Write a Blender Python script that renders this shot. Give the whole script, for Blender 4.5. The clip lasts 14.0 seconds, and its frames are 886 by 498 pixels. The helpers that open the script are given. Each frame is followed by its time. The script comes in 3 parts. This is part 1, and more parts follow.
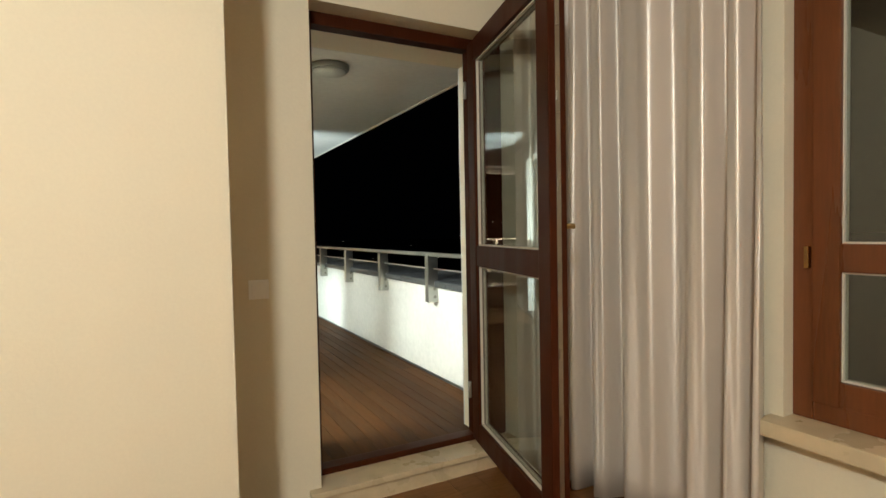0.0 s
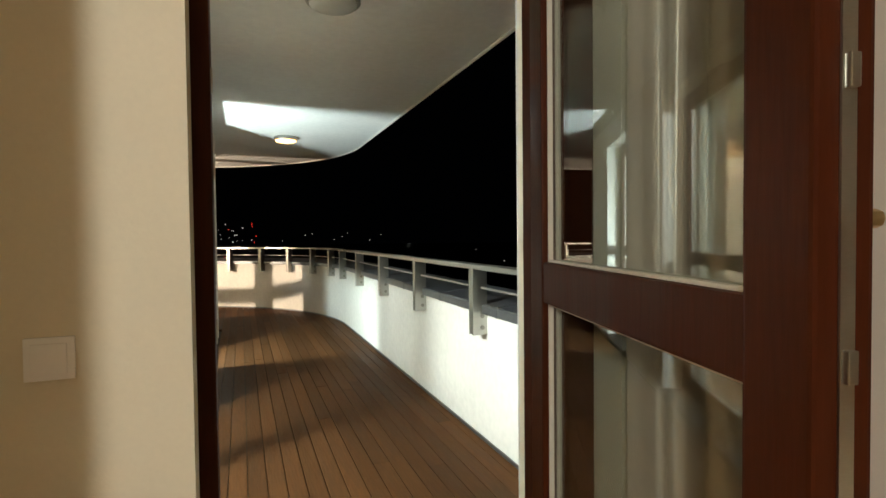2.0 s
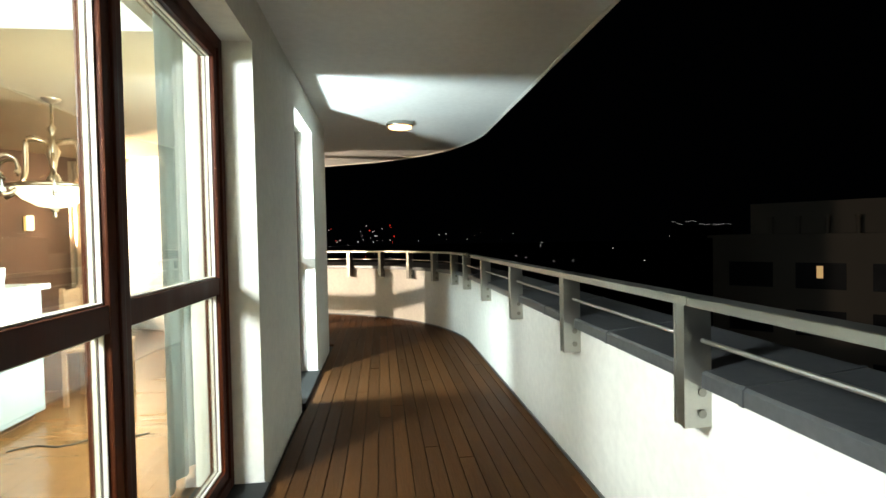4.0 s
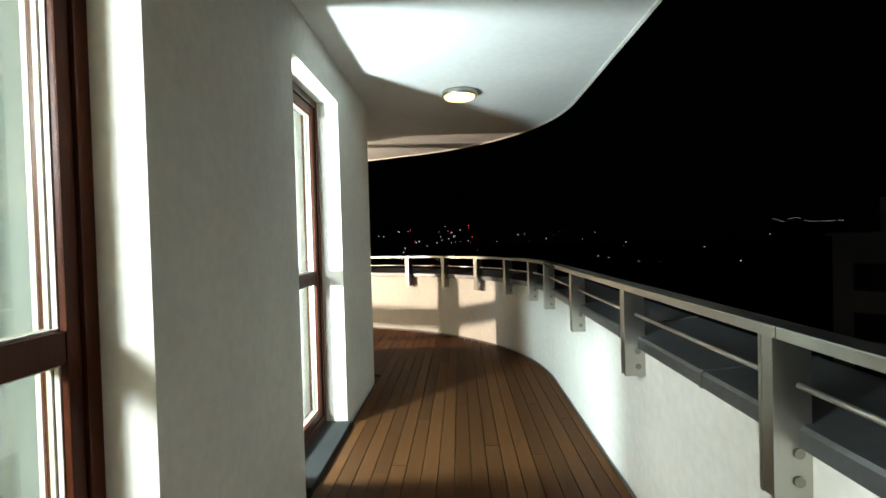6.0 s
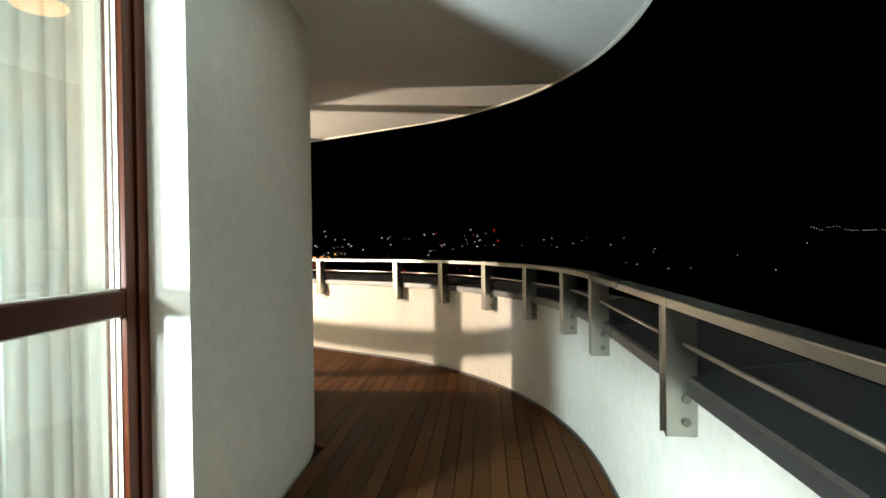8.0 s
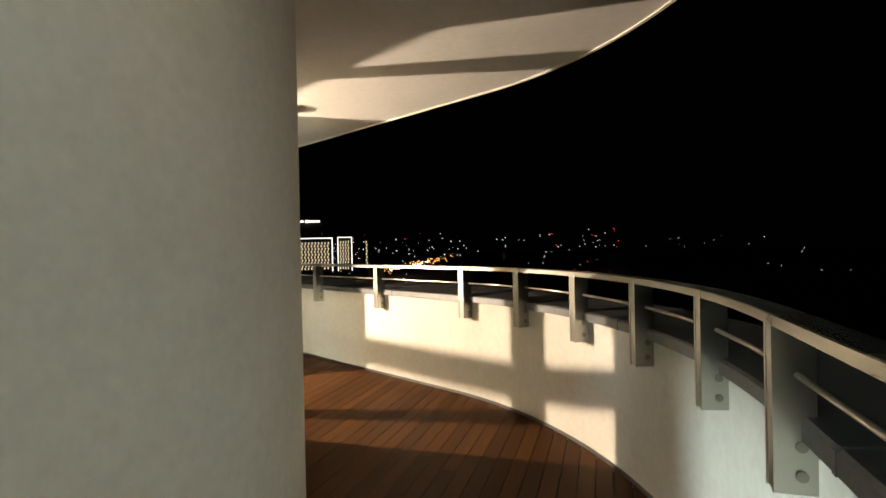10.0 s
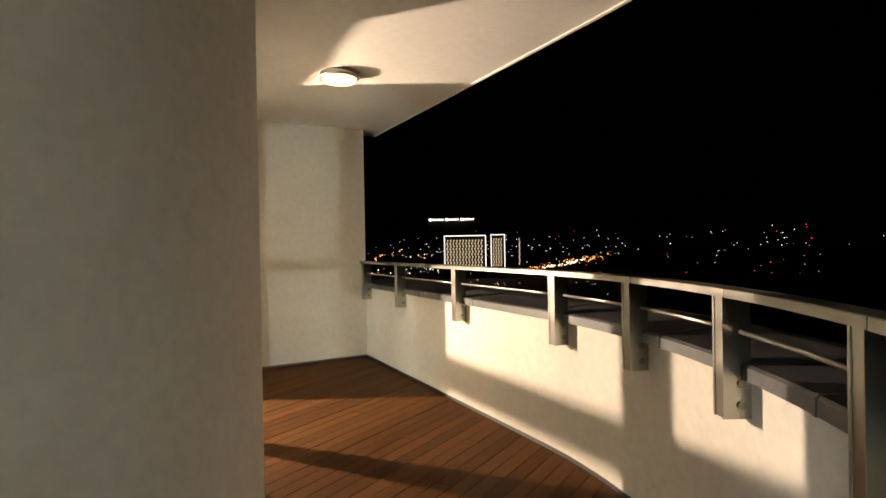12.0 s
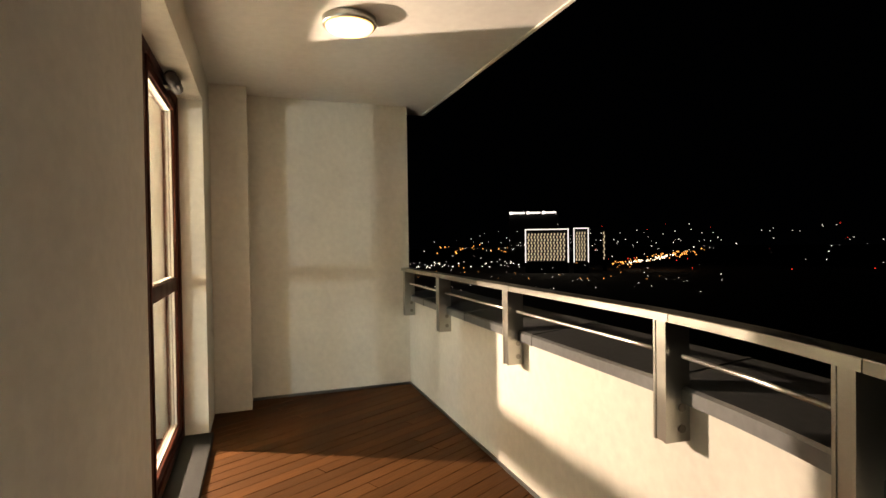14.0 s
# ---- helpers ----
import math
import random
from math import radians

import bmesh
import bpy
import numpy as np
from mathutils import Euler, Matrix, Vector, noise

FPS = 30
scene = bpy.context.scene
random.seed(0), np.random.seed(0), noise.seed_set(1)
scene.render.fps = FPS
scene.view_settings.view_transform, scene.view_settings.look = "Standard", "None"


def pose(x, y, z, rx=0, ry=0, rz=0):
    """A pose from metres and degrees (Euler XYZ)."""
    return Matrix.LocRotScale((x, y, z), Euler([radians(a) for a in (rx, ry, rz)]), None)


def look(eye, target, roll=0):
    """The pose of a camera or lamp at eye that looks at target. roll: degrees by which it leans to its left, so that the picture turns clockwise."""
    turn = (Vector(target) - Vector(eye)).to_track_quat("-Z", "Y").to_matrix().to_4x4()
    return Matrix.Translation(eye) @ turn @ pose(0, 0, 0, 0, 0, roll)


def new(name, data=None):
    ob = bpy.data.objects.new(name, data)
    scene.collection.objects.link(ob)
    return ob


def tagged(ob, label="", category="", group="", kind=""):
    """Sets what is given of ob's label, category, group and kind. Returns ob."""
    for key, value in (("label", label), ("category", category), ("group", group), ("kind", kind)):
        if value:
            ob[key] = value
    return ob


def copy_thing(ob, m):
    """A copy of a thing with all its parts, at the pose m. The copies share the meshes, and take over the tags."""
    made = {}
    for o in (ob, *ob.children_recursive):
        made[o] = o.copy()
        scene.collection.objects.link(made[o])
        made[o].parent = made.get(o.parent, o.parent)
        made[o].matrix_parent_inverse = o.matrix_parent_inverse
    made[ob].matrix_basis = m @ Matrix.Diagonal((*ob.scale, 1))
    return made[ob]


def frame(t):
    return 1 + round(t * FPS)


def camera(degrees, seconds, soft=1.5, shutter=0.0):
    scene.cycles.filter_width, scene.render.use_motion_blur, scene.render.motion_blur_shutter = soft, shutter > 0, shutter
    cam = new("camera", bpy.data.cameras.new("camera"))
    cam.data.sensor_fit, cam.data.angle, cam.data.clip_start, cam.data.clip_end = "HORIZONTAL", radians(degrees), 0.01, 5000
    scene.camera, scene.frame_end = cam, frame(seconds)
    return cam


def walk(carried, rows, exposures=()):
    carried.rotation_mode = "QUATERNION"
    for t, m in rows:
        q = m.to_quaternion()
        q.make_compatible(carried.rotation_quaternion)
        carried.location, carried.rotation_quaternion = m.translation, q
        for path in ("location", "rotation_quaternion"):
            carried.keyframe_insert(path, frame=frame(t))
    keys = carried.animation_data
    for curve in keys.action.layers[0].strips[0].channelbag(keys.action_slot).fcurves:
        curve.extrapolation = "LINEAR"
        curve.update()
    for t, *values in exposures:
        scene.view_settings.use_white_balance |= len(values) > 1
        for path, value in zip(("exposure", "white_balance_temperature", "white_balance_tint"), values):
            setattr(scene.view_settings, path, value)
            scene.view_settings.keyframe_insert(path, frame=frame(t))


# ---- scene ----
cam = camera(80.2, 14.0)
PATH = [
    (0, (0.703, 1.274, 1.280), (1.645, 3.037, 1.213), -1.1),
    (0.5, (0.854, 1.508, 1.288), (1.776, 3.281, 1.212), -2.0),
    (1, (1.028, 1.769, 1.288), (1.901, 3.567, 1.214), -1.6),
    (1.5, (1.232, 2.085, 1.275), (2.040, 3.914, 1.211), -1.2),
    (2, (1.416, 2.425, 1.276), (2.131, 4.292, 1.224), -0.6),
    (2.5, (1.548, 2.765, 1.301), (2.159, 4.669, 1.244), -1.0),
    (3, (1.631, 3.080, 1.313), (2.121, 5.019, 1.259), -1.3),
    (3.5, (1.692, 3.403, 1.304), (2.049, 5.370, 1.253), -1.2),
    (6, (1.957, 5.138, 1.333), (1.893, 7.136, 1.294), -1.6),
    (6.5, (1.999, 5.597, 1.305), (1.925, 7.595, 1.275), -1.5),
    (7, (2.050, 6.152, 1.284), (1.970, 8.150, 1.255), -1.2),
    (9.5, (2.308, 8.167, 1.272), (1.850, 10.114, 1.259), -1.0),
    (10, (2.337, 8.487, 1.275), (1.749, 10.399, 1.262), -1.2),
    (10.5, (2.344, 8.786, 1.249), (1.636, 10.657, 1.248), -0.5),
    (11, (2.359, 9.171, 1.258), (1.522, 10.988, 1.253), -1.2),
    (11.5, (2.370, 9.511, 1.256), (1.402, 11.262, 1.247), -1.4),
    (12, (2.353, 9.834, 1.253), (1.244, 11.498, 1.241), -1.0),
    (12.5, (2.305, 10.173, 1.269), (1.071, 11.747, 1.247), -1.4),
    (13, (2.156, 10.487, 1.276), (0.821, 11.977, 1.251), -1.4),
    (13.5, (2.011, 10.730, 1.307), (0.631, 12.177, 1.276), -1.0),
    (14, (1.834, 10.937, 1.344), (0.484, 12.413, 1.312), -0.8),
]
walk(cam, [(t, look(eye, target, roll)) for t, eye, target, roll in PATH],
     [(0.0, 0.03, 6700, 10), (0.5, 0.25, 6350, 10), (1.0, 0.26, 6200, 10), (1.6, 0.22, 6450, 10), (2.2, 0.0, 6700, 10), (3.2, 0.0, 6500, 10),
      (7.0, 0.0, 6350, 10), (9.5, 0.15, 6750, 10), (11.0, 0.06, 7000, 14), (12.0, -0.04, 7050, 15), (13.0, -0.16, 7050, 15), (14.0, -0.12, 7000, 15)])

# ---- world and lights ----
world = bpy.data.worlds.new("night")
scene.world = world
world.use_nodes = True
world.node_tree.nodes["Background"].inputs[0].default_value = (0.004, 0.005, 0.007, 1)
world.node_tree.nodes["Background"].inputs[1].default_value = 0.05
scene.view_settings.exposure = 0.0

# facade and parapet plan: section one runs along y, a bend, section two runs along D2
FX = 1.112
PX = 2.805
R0 = Vector((-1.555, 12.364))
D2 = Vector((-0.883, 0.470)).normalized()
N2 = Vector((D2.y, -D2.x))
CEIL = 2.60
W2 = 1.685
END = -1.105


def sec2(s, p):
    """Plan point of section two: s back from the far opening's end, p out from the facade."""
    return R0 - D2 * s + N2 * p


def bulb(name, place, watts, colour, radius):
    data = bpy.data.lights.new(name, "POINT")
    data.energy, data.color, data.shadow_soft_size = watts, colour, radius
    ob = new(name, data)
    ob.location = place
    return ob


CHANDELIER = (-1.09, 8.72, 1.64)
SCONCE = sec2(-0.83, -1.43)
bulb("chandelier_bulb", (CHANDELIER[0], CHANDELIER[1], CHANDELIER[2] + 0.20), 32, (1.0, 0.80, 0.55), 0.10)
bulb("dining_bulb", (-0.40, 4.52, 2.16), 410, (0.85, 0.96, 1.0), 0.25)
bulb("dining_bulb", (-0.75, 4.52, 2.16), 410, (0.85, 0.96, 1.0), 0.25)
# added low source behind window_2, throws the bright patch on the soffit
bulb("added_lamp_bulb", (0.36, 7.93, 1.12), 440, (0.80, 0.98, 1.0), 0.08)
bulb("room_bulb", (-0.3, 0.3, 2.30), 215, (0.975, 1.0, 0.925), 0.16)
# the sconce throws its light across the room, away from the wall behind it
throw = bpy.data.lights.new("sconce_lamp", "SPOT")
throw.energy, throw.color, throw.shadow_soft_size, throw.spot_size, throw.spot_blend = 6000, (1.0, 0.79, 0.60), 0.035, radians(106), 0.2
throw_ob = new("sconce_lamp", throw)
throw_ob.matrix_basis = look((SCONCE.x, SCONCE.y, 1.66), (1.2, 12.7, 1.9))


# ---- materials ----
def material(name, colour, rough=0.6, metal=0.0, grain=30.0, vary=0.12, bump=0.1, stain=1.2, stretch=(1, 1, 1), spread=0.0, spec=0.5):
    m = bpy.data.materials.new(name)
    m.use_nodes = True
    n, l = m.node_tree.nodes, m.node_tree.links
    b = n["Principled BSDF"]
    b.inputs["Roughness"].default_value, b.inputs["Metallic"].default_value = rough, metal
    b.inputs["Specular IOR Level"].default_value = spec
    tc, mp = n.new("ShaderNodeTexCoord"), n.new("ShaderNodeMapping")
    mp.inputs["Scale"].default_value = stretch
    l.new(tc.outputs["Object"], mp.inputs["Vector"])
    big, fine = n.new("ShaderNodeTexNoise"), n.new("ShaderNodeTexNoise")
    big.inputs["Scale"].default_value, big.inputs["Detail"].default_value = stain, 5
    fine.inputs["Scale"].default_value, fine.inputs["Detail"].default_value = grain, 6
    for t in (big, fine):
        l.new(mp.outputs[0], t.inputs["Vector"])
    add = n.new("ShaderNodeMath")
    add.operation = "ADD"
    l.new(big.outputs["Fac"], add.inputs[0])
    l.new(fine.outputs["Fac"], add.inputs[1])
    rg = n.new("ShaderNodeMapRange")
    rg.inputs[1].default_value, rg.inputs[2].default_value = 0.6, 1.4
    rg.inputs[3].default_value, rg.inputs[4].default_value = 1 - vary, 1 + vary
    l.new(add.outputs[0], rg.inputs[0])
    mul = n.new("ShaderNodeVectorMath")
    mul.operation = "SCALE"
    mul.inputs[0].default_value = colour
    l.new(rg.outputs[0], mul.inputs["Scale"])
    out = mul.outputs[0]
    if spread:
        oi, rr, m2 = n.new("ShaderNodeObjectInfo"), n.new("ShaderNodeMapRange"), n.new("ShaderNodeVectorMath")
        rr.inputs[3].default_value, rr.inputs[4].default_value = 1 - spread, 1 + spread
        l.new(oi.outputs["Random"], rr.inputs[0])
        m2.operation = "SCALE"
        l.new(out, m2.inputs[0])
        l.new(rr.outputs[0], m2.inputs["Scale"])
        out = m2.outputs[0]
    l.new(out, b.inputs["Base Color"])
    ro = n.new("ShaderNodeMapRange")
    ro.inputs[1].default_value, ro.inputs[2].default_value = 0.3, 0.7
    ro.inputs[3].default_value, ro.inputs[4].default_value = max(0.02, rough - 0.08), min(1, rough + 0.08)
    l.new(big.outputs["Fac"], ro.inputs[0])
    l.new(ro.outputs[0], b.inputs["Roughness"])
    if bump:
        bp = n.new("ShaderNodeBump")
        bp.inputs["Strength"].default_value, bp.inputs["Distance"].default_value = bump, 0.004
        l.new(fine.outputs["Fac"], bp.inputs["Height"])
        l.new(bp.outputs[0], b.inputs["Normal"])
    return m


def glowing(name, colour, strength):
    m = bpy.data.materials.new(name)
    m.use_nodes = True
    b = m.node_tree.nodes["Principled BSDF"]
    b.inputs["Base Color"].default_value = (*[min(1, c) for c in colour], 1)
    b.inputs["Emission Color"].default_value = (*colour, 1)
    b.inputs["Emission Strength"].default_value = strength
    return m


def pane_material():
    m = bpy.data.materials.new("window_glass")
    m.use_nodes = True
    n, l = m.node_tree.nodes, m.node_tree.links
    out = n["Material Output"]
    n.remove(n["Principled BSDF"])
    clear, gloss, face, mix = n.new("ShaderNodeBsdfTransparent"), n.new("ShaderNodeBsdfGlossy"), n.new("ShaderNodeLayerWeight"), n.new("ShaderNodeMixShader")
    power, rise = n.new("ShaderNodeMath"), n.new("ShaderNodeMath")
    clear.inputs[0].default_value = (0.79, 0.82, 0.78, 1)
    gloss.inputs["Roughness"].default_value = 0.01
    face.inputs["Blend"].default_value = 0.5
    power.operation, power.inputs[1].default_value = "POWER", 5.0
    rise.operation, rise.inputs[1].default_value, rise.inputs[2].default_value = "MULTIPLY_ADD", 0.92, 0.07
    for a, b in ((face.outputs["Facing"], power.inputs[0]), (power.outputs[0], rise.inputs[0]), (rise.outputs[0], mix.inputs[0]), (clear.outputs[0], mix.inputs[1]), (gloss.outputs[0], mix.inputs[2]), (mix.outputs[0], out.inputs[0])):
        l.new(a, b)
    return m


def cloth_material(name, colour, through_part, clear_part, sheen=0.5):
    m = bpy.data.materials.new(name)
    m.use_nodes = True
    n, l = m.node_tree.nodes, m.node_tree.links
    out, b = n["Material Output"], n["Principled BSDF"]
    b.inputs["Roughness"].default_value = sheen
    b.inputs["Specular IOR Level"].default_value = 1.0 if sheen < 0.5 else 0.3
    b.inputs["Metallic"].default_value = 0.22 if sheen < 0.5 else 0.0
    if sheen < 0.5:
        b.inputs["Anisotropic"].default_value, b.inputs["Anisotropic Rotation"].default_value = 0.75, 0.25
    weave = n.new("ShaderNodeTexNoise")
    weave.inputs["Scale"].default_value = 260
    tc = n.new("ShaderNodeTexCoord")
    l.new(tc.outputs["Object"], weave.inputs["Vector"])
    rg = n.new("ShaderNodeMapRange")
    rg.inputs[3].default_value, rg.inputs[4].default_value = 0.95, 1.04
    l.new(weave.outputs["Fac"], rg.inputs[0])
    sc = n.new("ShaderNodeVectorMath")
    sc.operation = "SCALE"
    sc.inputs[0].default_value = colour
    l.new(rg.outputs[0], sc.inputs["Scale"])
    l.new(sc.outputs[0], b.inputs["Base Color"])
    last = b.outputs[0]
    if through_part:
        tr, mx = n.new("ShaderNodeBsdfTranslucent"), n.new("ShaderNodeMixShader")
        tr.inputs[0].default_value = (*colour, 1)
        mx.inputs[0].default_value = through_part
        l.new(last, mx.inputs[1])
        l.new(tr.outputs[0], mx.inputs[2])
        last = mx.outputs[0]
    if clear_part:
        tp, mx = n.new("ShaderNodeBsdfTransparent"), n.new("ShaderNodeMixShader")
        mx.inputs[0].default_value = clear_part
        l.new(last, mx.inputs[1])
        l.new(tp.outputs[0], mx.inputs[2])
        last = mx.outputs[0]
    l.new(last, out.inputs[0])
    return m


M_PLASTER = material("white_plaster", (0.70, 0.685, 0.615), 0.88, grain=22, vary=0.10, bump=0.14, stain=2.3)
M_SOFFIT = material("soffit_plaster", (0.77, 0.765, 0.73), 0.88, grain=18, vary=0.07, bump=0.12, stain=1.6)
M_CREAM = material("cream_paint", (0.80, 0.725, 0.565), 0.7, grain=90, vary=0.03, bump=0.12, stain=0.7)
# orange tint for unseen walls, deepens and warms the first room's shade
M_BOUNCE = material("warm_bounce_tint", (0.48, 0.33, 0.17), 0.7, grain=60, vary=0.05, bump=0.08)
# tan ceiling, taken darker to offset the strong bulbs close below it
M_DIMCEIL = material("dimmed_tan_ceiling", (0.30, 0.205, 0.115), 0.7, grain=60, vary=0.05, bump=0.08)
M_WHITE = material("white_paint", (0.80, 0.77, 0.70), 0.6, grain=80, vary=0.03, bump=0.08)
M_TAN = material("tan_wall_paint", (0.115, 0.052, 0.026), 0.5, grain=40, vary=0.1, bump=0.1)
M_DECK = material("decking_wood", (0.072, 0.0305, 0.0105), 0.58, grain=9, vary=0.32, bump=0.25, stain=1.5, stretch=(9, 0.8, 9), spread=0.24, spec=0.06)
M_JOIST = material("dark_underlay", (0.02, 0.015, 0.012), 0.9)
M_STEEL = material("brushed_steel", (0.44, 0.435, 0.39), 0.34, 1.0, grain=120, vary=0.08, bump=0.04, stretch=(1, 1, 8))
M_ROD = material("polished_steel", (0.80, 0.78, 0.74), 0.36, 1.0, grain=90, vary=0.05, bump=0.02)
M_BOLT = material("bolt_steel", (0.25, 0.24, 0.21), 0.35, 1.0, grain=60, vary=0.1, bump=0.02)
M_COPING = material("dark_coping_sheet", (0.20, 0.208, 0.212), 0.42, 0.85, grain=40, vary=0.14, bump=0.08)
M_SILL = material("dark_stone", (0.020, 0.021, 0.020), 0.66, grain=50, vary=0.2, bump=0.1, spec=0.2)
M_FRAME = material("brown_stained_wood", (0.052, 0.0115, 0.0035), 0.45, grain=14, vary=0.25, bump=0.1, stretch=(8, 8, 0.7), spec=0.11)
M_ROOMFRAME = material("reddish_stained_wood", (0.13, 0.038, 0.010), 0.3, grain=14, vary=0.22, bump=0.08, stretch=(8, 8, 0.7))
M_MARBLE = material("beige_marble", (0.62, 0.50, 0.33), 0.3, grain=12, vary=0.16, bump=0.03, stain=4)
M_GASKET = material("pale_gasket", (0.62, 0.58, 0.50), 0.5, vary=0.05)
M_PLASTIC = material("cream_plastic", (0.97, 0.96, 0.93), 0.22, vary=0.02, bump=0)
M_BLACK = material("black_plastic", (0.02, 0.02, 0.02), 0.5, vary=0.05)
M_BRASS = material("brass", (0.62, 0.42, 0.18), 0.3, 1.0, vary=0.1)
M_SILVER = material("antique_silver", (0.55, 0.45, 0.33), 0.3, 1.0, vary=0.2)
M_PARQUET = material("parquet", (0.18, 0.080, 0.026), 0.20, grain=10, vary=0.22, bump=0.03, stretch=(1, 7, 1), spread=0.14)
M_WOODDARK = material("wardrobe_wood", (0.20, 0.10, 0.045), 0.45, grain=12, vary=0.2, stretch=(8, 8, 0.8))
M_TABLE = material("white_lacquer", (0.78, 0.76, 0.72), 0.25, vary=0.03, bump=0)
M_PANEL = material("grey_laminate", (0.33, 0.34, 0.335), 0.4, vary=0.05, bump=0)
M_GLASSWARE = material("clear_tumbler", (0.8, 0.85, 0.85), 0.05, vary=0.02, bump=0, spec=1.0)
M_PANE = pane_material()
M_SATIN = cloth_material("satin_curtain", (0.66, 0.59, 0.525), 0.0, 0.0, 0.38)
M_BROWNCLOTH = cloth_material("brown_curtain", (0.24, 0.17, 0.11), 0.0, 0.0, 0.7)
M_SHEER = cloth_material("sheer_curtain", (0.86, 0.89, 0.89), 0.45, 0.13, 0.7)
M_SHEERGREY = cloth_material("grey_sheer_curtain", (0.50, 0.54, 0.52), 0.40, 0.16, 0.7)
M_FROST = cloth_material("pale_voile", (0.93, 0.92, 0.88), 0.60, 0.69, 0.7)
M_LIT = glowing("lit_diffuser", (1.0, 0.52, 0.19), 6.5)
M_UNLIT = material("opal_diffuser", (0.62, 0.62, 0.58), 0.3, vary=0.03, bump=0)
M_BOWL = glowing("alabaster_bowl", (1.0, 0.86, 0.60), 3.0)
M_NIGHTWALL = material("night_facade", (0.46, 0.40, 0.31), 0.9, vary=0.15, stain=0.1)
M_NIGHTGROUND = material("night_ground", (0.03, 0.03, 0.03), 0.9, stain=0.02)


# ---- builders ----
def part(name, bm, mat, parent=None, label="", smooth=False):
    bmesh.ops.recalc_face_normals(bm, faces=bm.faces)
    me = bpy.data.meshes.new(name)
    bm.to_mesh(me)
    bm.free()
    me.materials.append(mat)
    if smooth:
        for f in me.polygons:
            f.use_smooth = True
    ob = new(name, me)
    if parent:
        ob.parent = parent
    if label:
        ob["label"] = label
    return ob


def thing(name, m, label, category, group="", kind=""):
    ob = new(name)
    ob.empty_display_size = 0.1
    ob.matrix_basis = m
    return tagged(ob, label, category, group, kind)


def box(bm, x0, x1, y0, y1, z0, z1, bevel=0.0):
    vs = bmesh.ops.create_cube(bm, size=1)["verts"]
    for v in vs:
        v.co = Vector(((x0 + x1) / 2 + v.co.x * (x1 - x0), (y0 + y1) / 2 + v.co.y * (y1 - y0), (z0 + z1) / 2 + v.co.z * (z1 - z0)))
    if bevel:
        es = list({e for v in vs for e in v.link_edges})
        bmesh.ops.bevel(bm, geom=es, offset=bevel, segments=2, affect="EDGES", profile=0.7)
    return bm


def boxes(*rows, bevel=0.0):
    bm = bmesh.new()
    for r in rows:
        box(bm, *r, bevel=bevel)
    return bm


def lathe(bm, profile, at=(0, 0, 0), steps=32):
    rings = []
    for r, z in profile:
        rings.append([bm.verts.new((at[0] + r * math.cos(2 * math.pi * i / steps), at[1] + r * math.sin(2 * math.pi * i / steps), at[2] + z)) for i in range(steps)])
    for a, b in zip(rings, rings[1:]):
        for i in range(steps):
            bm.faces.new((a[i], a[(i + 1) % steps], b[(i + 1) % steps], b[i]))
    bm.faces.new(rings[0][::-1])
    bm.faces.new(rings[-1])
    return bm


def tube(bm, pts, r, steps=8):
    rings = []
    for i, p in enumerate(pts):
        p = Vector(p)
        d = (Vector(pts[min(i + 1, len(pts) - 1)]) - Vector(pts[max(i - 1, 0)])).normalized()
        u = d.cross(Vector((0, 0, 1)) if abs(d.z) < 0.9 else Vector((1, 0, 0))).normalized()
        w = d.cross(u)
        rings.append([bm.verts.new(p + (u * math.cos(2 * math.pi * k / steps) + w * math.sin(2 * math.pi * k / steps)) * r) for k in range(steps)])
    for a, b in zip(rings, rings[1:]):
        for k in range(steps):
            bm.faces.new((a[k], a[(k + 1) % steps], b[(k + 1) % steps], b[k]))
    bm.faces.new(rings[0][::-1])
    bm.faces.new(rings[-1])
    return bm


def prism(bm, outline, z0, z1):
    low = [bm.verts.new((p[0], p[1], z0)) for p in outline]
    top = [bm.verts.new((p[0], p[1], z1)) for p in outline]
    bm.faces.new(low[::-1])
    bm.faces.new(top)
    for i in range(len(outline)):
        j = (i + 1) % len(outline)
        bm.faces.new((low[i], low[j], top[j], top[i]))
    return bm


def sweep(bm, line, profile):
    """Sweep a closed profile of (outward, z) along a plan line of (point, outward)."""
    rings = [[bm.verts.new((p.x + n.x * a, p.y + n.y * a, z)) for a, z in profile] for p, n in line]
    k = len(profile)
    for a, b in zip(rings, rings[1:]):
        for i in range(k):
            bm.faces.new((a[i], a[(i + 1) % k], b[(i + 1) % k], b[i]))
    bm.faces.new(rings[0][::-1])
    bm.faces.new(rings[-1])
    return bm


def bend_line(x, tangent, y_start, s_end, p, step=0.12, d=D2, nrm=N2):
    """Plan line: straight at x along y, a round bend, then straight along d at offset p. Gives (point, outward normal)."""
    start = R0 + nrm * p
    meet = start - d * ((start.x - x) / d.x)
    half = math.acos(d.y) / 2
    r = tangent / math.tan(half)
    centre = Vector((x - r, meet.y - tangent))
    pts = []
    y = y_start
    n = max(2, int((centre.y - y_start) / 0.5))
    for i in range(n):
        pts.append((Vector((x, y_start + (centre.y - y_start) * i / n)), Vector((1, 0))))
    k = max(6, int(2 * half * r / step))
    for i in range(k + 1):
        a = 2 * half * i / k
        nn = Vector((math.cos(a), math.sin(a)))
        pts.append((centre + nn * r, nn))
    end0 = pts[-1][0]
    end1 = start - d * s_end
    n = max(2, int((end1 - end0).length / 0.5))
    for i in range(1, n + 1):
        pts.append((end0.lerp(end1, i / n), nrm.copy()))
    return pts


